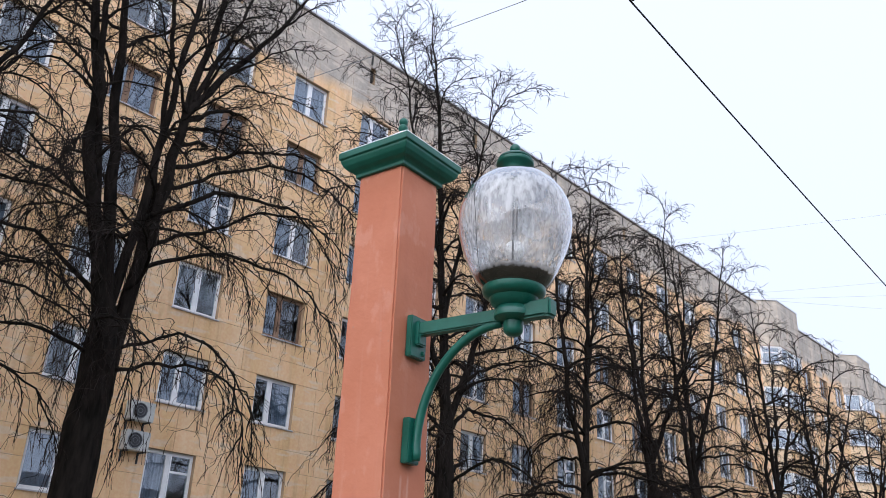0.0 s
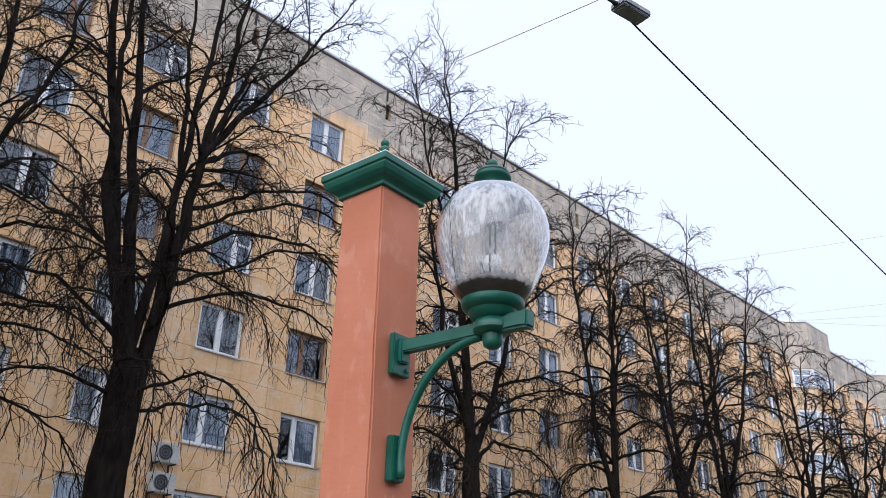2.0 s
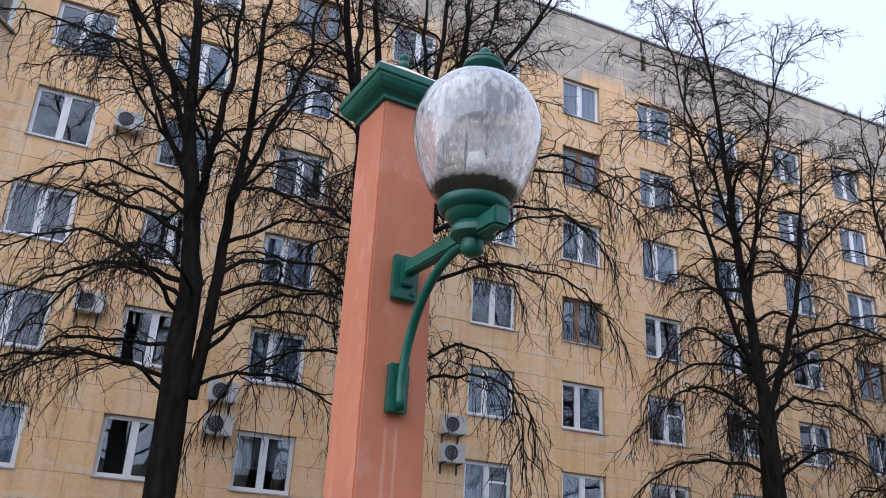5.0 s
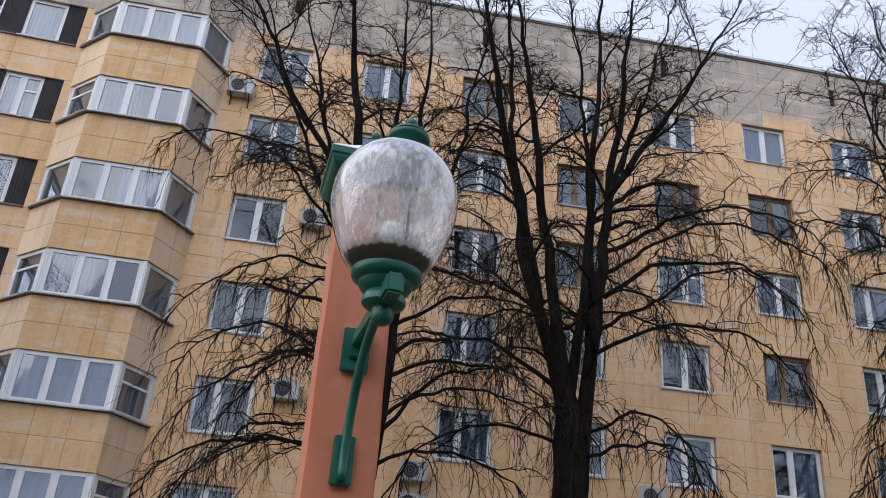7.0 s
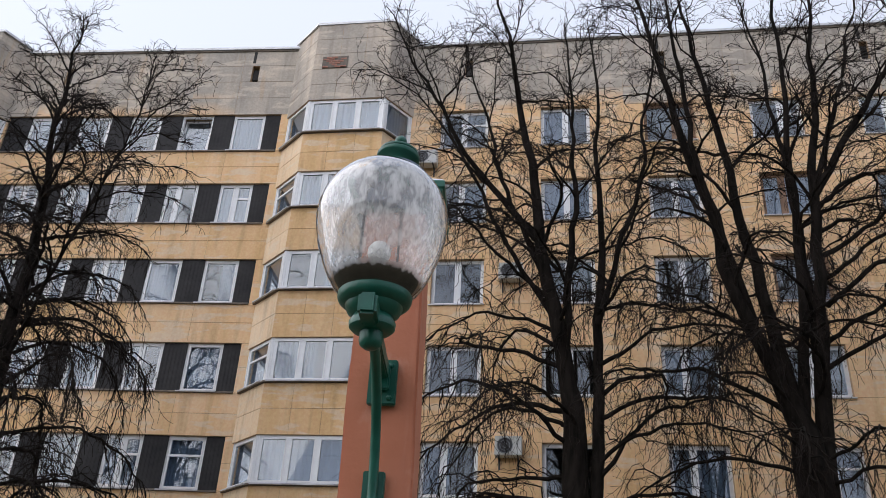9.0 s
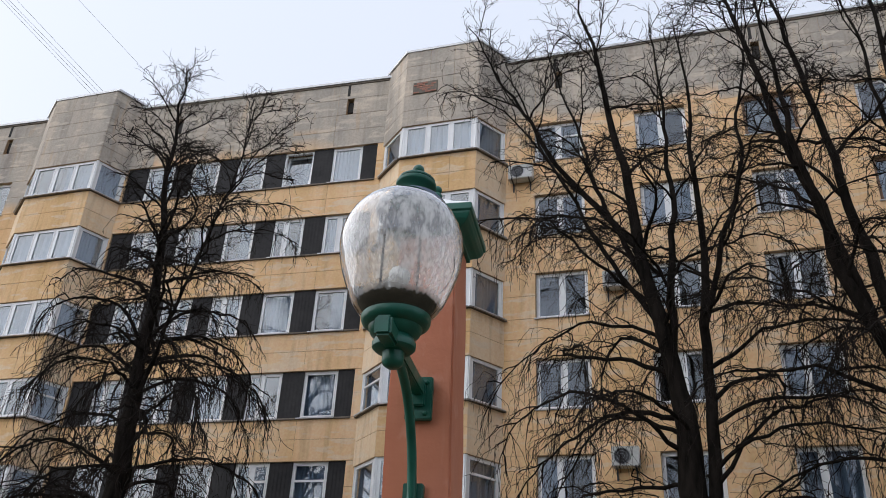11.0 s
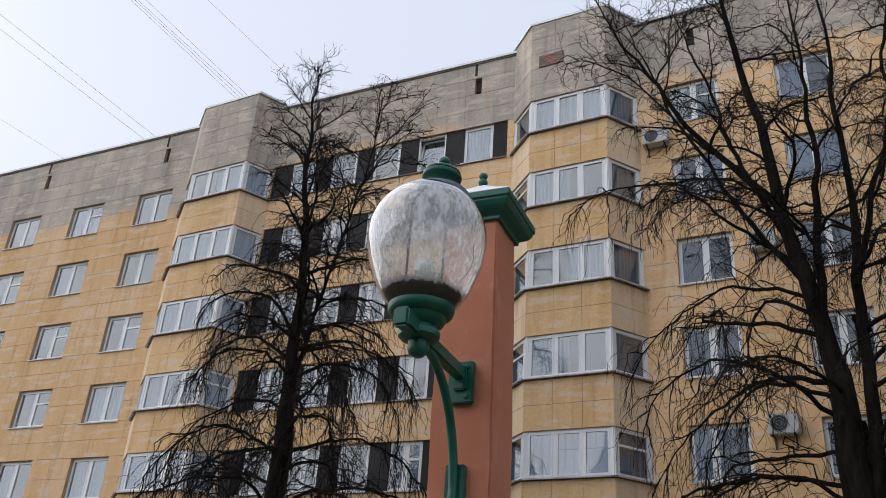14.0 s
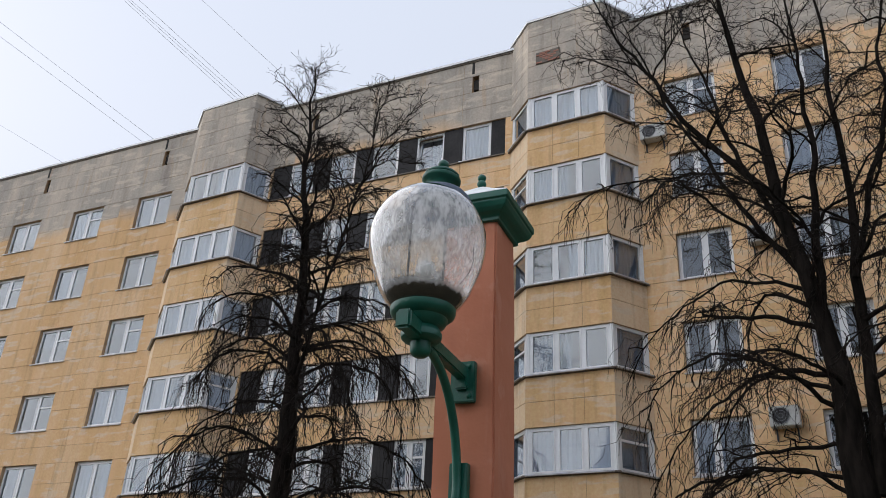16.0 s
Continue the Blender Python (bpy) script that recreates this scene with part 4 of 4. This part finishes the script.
def tree(base, trunk_r, fork, lean, stems, seed, label, reach=3.6, crown=(6.0, 19.0), gap=0.5, weep=1.0, fine=1.0, thick=1.0, boughs=(), burr=0, narrow=0.45, crest=28, share=0.7):
    """A bare linden on a trunk that forks. stems: (x, z of the foot, x, y, z of the tip, radius, bow); boughs: thick limbs
    (x, z of the foot, heading, climb, end slope in degrees, length, radius); narrow: the crown's width at its top; crest: the end slope of its topmost boughs."""
    rng = random.Random(seed)
    ob = new("tree")
    ob.matrix_basis = Matrix.Translation((*base, 0))
    tagged(ob, label, "tree", "bare trees before the building")
    vs, fs = [], []
    top = Vector((lean, 0.0, fork))
    tp = [Vector((0, 0, -0.1)).lerp(top, i / 10) + Vector((rng.gauss(0, 0.025), rng.gauss(0, 0.025), 0)) * (i > 0) for i in range(11)]
    x0, z0, x1, y1, z1 = stems[0][:5]
    rise = Vector((x1 - x0, y1, z1 - z0)).normalized()
    strip(vs, fs, tp + [top + rise * 0.5, top + rise * 1.1], trunk_r * 1.12, 0.03, 14, 6.0)
    part("trunk", mesh_of("trunk", vs, fs, M_BARK, True), ob)
    lines = []
    for x0, z0, x1, y1, z1, r, bow in stems:
        n, wx, wy = 22, 0.0, 0.0
        pts = []
        for i in range(n + 1):
            s = i / n
            wx = wx * 0.8 + rng.gauss(0, 0.045)
            wy = wy * 0.8 + rng.gauss(0, 0.045)
            pts.append(Vector((x0 + (x1 - x0) * s + bow * 4 * s * (1 - s) + wx * min(1, 4 * s), y1 * s + wy * min(1, 4 * s), z0 + (z1 - z0) * s)))
        v, f = [], []
        strip(v, f, [pts[0] - (pts[1] - pts[0]) * 0.5] + pts, r * 1.08, 0.012, 10, 0.9)
        part("limb", mesh_of("limb", v, f, M_BARK, True), ob)
        lines.append((pts, r))
    bvs, bfs, tvs, tfs = [], [], [], []
    low, high = crown
    twig_hosts = []

    def bough(p, az, rise, fall, length, r, h, share=1.0):
        n = max(5, int(length / 0.27))
        q = shoot(rng, p, az, rise, fall, length, n, 0.17)
        strip(bvs, bfs, q, r * thick, 0.0075 * thick, 6, 0.75)
        twig_hosts.append((q, length, h, share))
        m = max(2, int(length / 0.35 * fine))
        for j in range(m):
            g = 0.16 + 0.8 * (j + rng.random()) / m
            p2, d2 = along(q, g)
            a2, e2 = heading(d2)
            a2 += (1 if j % 2 else -1) * rng.uniform(0.5, 1.15)
            l2 = (0.45 + 0.42 * length * (1 - g)) * rng.uniform(0.6, 1.25)
            end = e2 + (fall - rise) * 0.55 - 0.75 * weep * (1 - h) + rng.gauss(0, 0.25)
            q2 = shoot(rng, p2, a2, e2 + rng.uniform(-0.2, 0.55), max(-1.45, end), l2, max(4, int(l2 / 0.18)), 0.3)
            strip(bvs, bfs, q2, min(r * 0.55, 0.016) * thick, 0.0058 * thick, 4)
            twig_hosts.append((q2, l2, h, 0.8 * share))

    for k, (pts, r) in enumerate(lines):
        span = (pts[-1] - pts[0]).length
        m = max(4, int(span / gap))
        turn = rng.uniform(0, 6.28)
        for j in range(m):
            s = (j + rng.random()) / m
            p, d = along(pts, min(0.99, 0.04 + 0.96 * s))
            h = min(1.0, max(0.0, (p.z - low) / (high - low)))
            turn += 2.4 + rng.uniform(-0.5, 0.5)
            if h < 0.35 and rng.random() < 0.25:
                continue
            out = Vector((math.cos(turn), math.sin(turn), 0)) + 0.55 * Vector((p.x, p.y, 0)) / (0.8 + math.hypot(p.x, p.y))
            az = math.atan2(out.y, out.x)
            length = reach * (1.25 - (1.25 - narrow) * h) * rng.uniform(0.5, 1.1) * (1.0 if s < 0.8 else 0.6)
            rise = radians(32 + 32 * h + rng.uniform(-14, 18))
            fall = radians(max(-86, (-100 * weep) * (1 - h) ** 1.5 + crest * h + rng.uniform(-22, 22)))
            bough(p, az, rise, fall, length, max(0.014, min(0.05, 0.30 * r * (1 - s) + 0.0055 * length)) * rng.uniform(0.8, 1.15), h)
        twig_hosts.append((pts[-7:], 2.4, 0.95, 0.6))
    for x0, z0, az, rise, fall, length, r in boughs:
        h = min(1.0, max(0.0, (z0 - low) / (high - low)))
        bough(Vector((x0, 0, z0)), radians(az), radians(rise + 12), radians(fall), length * 1.2, r, h * 0.6, share)
    for q, length, h, share in twig_hosts:
        m = max(3, int(length / (0.30 - 0.12 * h) * fine * share))
        for j in range(m):
            g = min(1.0, 0.1 + 0.92 * (j + rng.random()) / m)
            p, d = along(q, g)
            az, el = heading(d)
            az += (1 if j % 2 else -1) * rng.uniform(0.35, 1.75)
            l3 = rng.uniform(0.25, 0.85) * (1.15 - 0.35 * h)
            hang = (1 - h) * weep
            drop = j % 4 == 0 and h < 0.35
            if drop:
                l3 = rng.uniform(0.8, 1.7) * (1.2 - 0.6 * h)
            t3 = shoot(rng, p, az, el + rng.uniform(-0.3, 0.6) * (0.5 + 0.5 * h), max(-1.5, -1.1 if drop else el - 0.9 * hang + rng.gauss(0, 0.3)), l3, 7 if drop else 5, 0.34)
            strip(tvs, tfs, t3, (0.0078 if drop else 0.0068) * thick, 0.0042 * thick, 3)
            for i in range(3 if drop else 2 if rng.random() < 0.75 * fine else 1):
                p4, d4 = along(t3, rng.uniform(0.15, 0.95))
                a4, e4 = heading(d4)
                t4 = shoot(rng, p4, a4 + rng.choice((-1, 1)) * rng.uniform(0.4, 1.6), e4 + rng.uniform(-0.3, 0.5), e4 - 0.4 * hang, rng.uniform(0.12, 0.42), 3, 0.3)
                strip(tvs, tfs, t4, 0.0048 * thick, 0.0034 * thick, 3)
    for k in range(burr):
        pts, r = lines[k % len(lines)]
        p, d = along(pts, min(0.6, max(0.02, rng.gauss(0.2, 0.13))))
        az = rng.uniform(0, 6.28)
        foot = p + 0.8 * r * Vector((math.cos(az), math.sin(az), 0))
        t5 = shoot(rng, foot, az, rng.uniform(-0.4, 1.0), rng.uniform(-0.6, 1.2), rng.uniform(0.25, 0.75), 4, 0.25)
        strip(tvs, tfs, t5, 0.0065 * thick, 0.0034 * thick, 3)
    part("bough", mesh_of("bough", bvs, bfs, M_BARK, True), ob, "arching dark boughs", kind="stuff")
    part("crown", mesh_of("crown", tvs, tfs, M_TWIG), ob, "dense fine bare twigs", kind="stuff")
    return ob


tree((1.75, 14.4), 0.36, 7.0, 0.0,
     [(-0.08, 6.9, -3.4, -0.6, 21.0, 0.17, -0.15), (0.0, 7.0, -1.6, 0.7, 21.4, 0.17, -0.15), (0.02, 7.4, 0.7, -0.5, 21.5, 0.12, 0.2),
      (0.25, 5.7, 2.0, 0.3, 20.8, 0.19, -0.05), (1.0, 12.6, 5.2, 0.0, 20.0, 0.10, 0.1), (1.1, 13.0, 3.5, 0.8, 20.6, 0.07, 0.1), (0.45, 8.8, 0.2, 1.4, 20.6, 0.10, 0.3), (-0.75, 9.6, -2.2, -1.5, 19.5, 0.10, -0.3)],
     11, "tall bare linden with many dark upright stems", reach=4.3, crown=(6.5, 20.0), gap=0.86, thick=1.02, burr=170,
     boughs=[(0.1, 6.3, -70, 14, -86, 4.4, 0.045), (0.0, 6.5, -120, 12, -86, 4.4, 0.045), (0.2, 6.0, -18, 8, -86, 4.6, 0.045), (-0.1, 6.2, 202, 10, -86, 4.6, 0.045), (0.8, 10.4, -15, 32, -74, 5.4, 0.055), (0.6, 8.4, 2, 15, -72, 5.0, 0.055), (0.95, 11.6, 20, 30, -66, 5.4, 0.05), (0.9, 11.0, -8, 28, -62, 5.2, 0.06), (0.8, 9.8, 12, 24, -70, 5.4, 0.065), (0.7, 9.0, -30, 20, -55, 4.6, 0.055), (0.9, 12.2, 4, 35, -50, 5.0, 0.055), (-0.1, 7.4, 176, 18, -48, 5.0, 0.06), (-0.2, 8.2, 205, 42, -30, 4.6, 0.05), (0.3, 7.8, -60, 25, -65, 4.4, 0.05)])
tree((-2.6, 14.2), 0.26, 7.5, -0.15,
     [(-0.2, 7.5, -1.9, -0.3, 19.4, 0.19, 0.05), (-0.32, 8.6, -0.1, 0.8, 18.6, 0.10, 0.2), (0.22, 5.4, 0.5, 0.2, 18.2, 0.14, 0.2), (-1.0, 11.6, -5.0, -0.4, 18.6, 0.08, -0.3), (-0.7, 10.4, -2.9, 1.2, 18.4, 0.07, -0.2), (-0.6, 9.6, -3.6, -1.0, 16.5, 0.06, -0.4), (0.45, 9.5, 2.2, -0.3, 17.8, 0.07, 0.2)],
     23, "bare linden with drooping dark branches", reach=3.9, crown=(6.0, 19.0), gap=0.72, share=0.8, thick=1.02, burr=60,
     boughs=[(-0.1, 5.4, 180, 14, -70, 4.6, 0.05), (-0.05, 5.0, 198, 22, -75, 4.0, 0.05), (0.0, 5.8, 160, 18, -75, 4.4, 0.05), (0.1, 5.2, -10, 18, -75, 4.0, 0.05), (-0.3, 9.0, 172, 30, -70, 4.8, 0.05), (-0.2, 7.0, 186, 10, -76, 4.2, 0.05), (0.3, 7.2, 5, 20, -72, 4.4, 0.05), (-0.4, 10.6, 180, 36, -55, 5.0, 0.045), (-0.2, 8.1, 184, 22, -66, 4.6, 0.06), (-0.1, 7.4, 165, 16, -70, 5.0, 0.065), (-0.15, 6.6, 200, 26, -50, 4.4, 0.055), (0.1, 5.7, 4, 56, -22, 4.2, 0.06), (0.15, 6.2, -25, 30, -60, 4.0, 0.05), (0.4, 8.4, 20, 35, -62, 4.2, 0.05), (-0.5, 9.8, 190, 38, -62, 4.6, 0.05), (0.0, 6.9, 240, 20, -60, 4.0, 0.05)])
tree((-15.5, 14.2), 0.22, 8.6, -0.28,
     [(-0.27, 8.4, -1.25, 0.1, 19.3, 0.17, 0.12), (-0.1, 8.9, 1.7, -0.3, 16.8, 0.055, 0.25)],
     37, "slender bare tree with a narrow weeping crown", reach=4.2, crown=(6.5, 18.5), gap=0.25, share=1.2, weep=1.15, thick=1.22, burr=30, narrow=0.28,
     boughs=[(-0.05, 4.7 + 0.25 * k, 137.5 * k, 22, -84, 5.0 - 0.1 * k, 0.042) for k in range(24)])
tree((12.75, 14.6), 0.27, 7.0, -0.12,
     [(-0.12, 6.9, -1.5, 0.2, 20.8, 0.17, 0.1), (-0.1, 7.2, -3.0, -0.8, 15.6, 0.10, -0.5), (0.0, 7.0, 2.8, 0.5, 16.4, 0.12, 0.6), (-0.5, 9.8, 0.9, -0.6, 19.0, 0.08, 0.2), (-0.8, 12.0, -2.6, 0.8, 20.2, 0.06, -0.1)],
     49, "bare linden with dark drooping branches", reach=4.2, crown=(6.0, 20.0), gap=0.5, share=1.0, thick=1.2, burr=40, narrow=0.6, crest=0,
     boughs=[(0.0, 5.2, 165, 12, -66, 4.8, 0.05), (0.0, 5.5, 15, 12, -66, 4.8, 0.05), (0.0, 5.0, -100, 15, -66, 4.4, 0.05), (0.0, 5.9, -150, 15, -66, 4.6, 0.05), (0.0, 6.4, 178, 24, -64, 4.8, 0.06), (0.0, 6.7, -4, 20, -50, 6.0, 0.065), (-0.1, 7.4, 200, 40, -66, 5.0, 0.055), (0.0, 7.2, 30, 35, -60, 4.6, 0.05), (0.0, 7.8, -40, 30, -62, 4.6, 0.05)])
for x, y, s, h in ((19.9, 14.5, 51, 18.6), (24.0, 14.2, 53, 18.0), (28.1, 14.5, 57, 19.6), (36.5, 14.4, 61, 18.6), (43.0, 14.5, 67, 18.6), (52.0, 14.5, 71, 18.6), (62.0, 14.5, 73, 18.6)):
    r = random.Random(s)
    sides = [r.uniform(-2.6, -1.2), r.uniform(-0.7, 0.7), r.uniform(1.2, 2.6), r.uniform(-1.0, 1.0)]
    tree((x, y), 0.22, 6.2 + r.random(), 0.0, [(0.0, 6.2 + 0.6 * k, dx, r.uniform(-1.5, 1.5), h * r.uniform(0.76, 0.97), 0.11, 0.5 * dx / 2.6) for k, dx in enumerate(sides)], s,
         "bare street linden in a row before the block", reach=4.0, narrow=0.75, crest=-22, crown=(5.5, 19.0), gap=0.64, boughs=[(0.0, 5.2 + 0.25 * k, 62 * k + s, 14, -62, 4.2, 0.05) for k in range(7)], share=1.0, fine=0.86 if x < 30 else 0.58, thick=1.3 if x < 30 else 1.6)


# ---- cables ----
def cable(name, a, b, sag, r, mat, label):
    n = 20
    a, b = Vector(a), Vector(b)
    line = [(a.lerp(b, i / n) - Vector((0, 0, sag * 4 * (i / n) * (1 - i / n))), r) for i in range(n + 1)]
    return tagged(new(name, tubes(name, [line], mat, 6)), label, "cable")


NODE = Vector((3.8, 3.6, 11.7))
cable("cable", NODE - Vector((29, 0.6, -0.4)), NODE, 0.05, 0.016, M_WIRE, "black suspension cable over the street")
cable("cable", NODE, NODE + Vector((48, 1.2, -1.2)), 0.3, 0.018, M_WIRE, "black suspension cable over the street")
cable("wire", NODE, (6.8, 19.9, 16.8), 0.1, 0.008, M_WIREGREY, "thin grey stay wire")


# thin wires, each set on camera sight lines and run down to the roof
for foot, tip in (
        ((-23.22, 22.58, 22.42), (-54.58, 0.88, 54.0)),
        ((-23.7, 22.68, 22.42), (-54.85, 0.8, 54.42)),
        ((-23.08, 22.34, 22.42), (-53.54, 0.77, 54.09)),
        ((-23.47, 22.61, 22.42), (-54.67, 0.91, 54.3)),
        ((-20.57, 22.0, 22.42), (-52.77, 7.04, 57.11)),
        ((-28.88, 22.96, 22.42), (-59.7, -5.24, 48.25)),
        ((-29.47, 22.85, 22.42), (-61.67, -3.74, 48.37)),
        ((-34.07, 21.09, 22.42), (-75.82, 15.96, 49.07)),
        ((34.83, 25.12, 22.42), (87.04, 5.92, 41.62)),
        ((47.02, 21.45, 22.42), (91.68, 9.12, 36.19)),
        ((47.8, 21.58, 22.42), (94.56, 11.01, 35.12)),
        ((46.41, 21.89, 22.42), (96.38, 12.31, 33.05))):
    cable("wire", foot, tip, 0.15, 0.008, M_WIREGREY, "thin wire placed to fit the camera's view, its foot on the roof")


def street_lamp(p):
    ob = new("street_lamp")
    ob.matrix_basis = Matrix.Translation(p) @ pose(0, 0, 0, 0, 0, -10)
    tagged(ob, "grey flat street lamp hung from the cable", "street lamp")
    part("housing", bevelled(boxes("housing", [(0.26, -0.17, -0.07, 0.92, 0.17, 0.07)], M_ALU), 0.03, 2), ob)
    part("diffuser", bevelled(boxes("diffuser", [(0.33, -0.13, -0.085, 0.85, 0.13, -0.065)], M_ALU), 0.005), ob)
    part("hanger", tubes("hanger", [[((0, 0, 0.02), 0.02), ((0.06, 0, -0.03), 0.03), ((0.3, 0, 0.0), 0.03)]], M_WIRE, 8), ob)
    return ob


street_lamp(NODE)
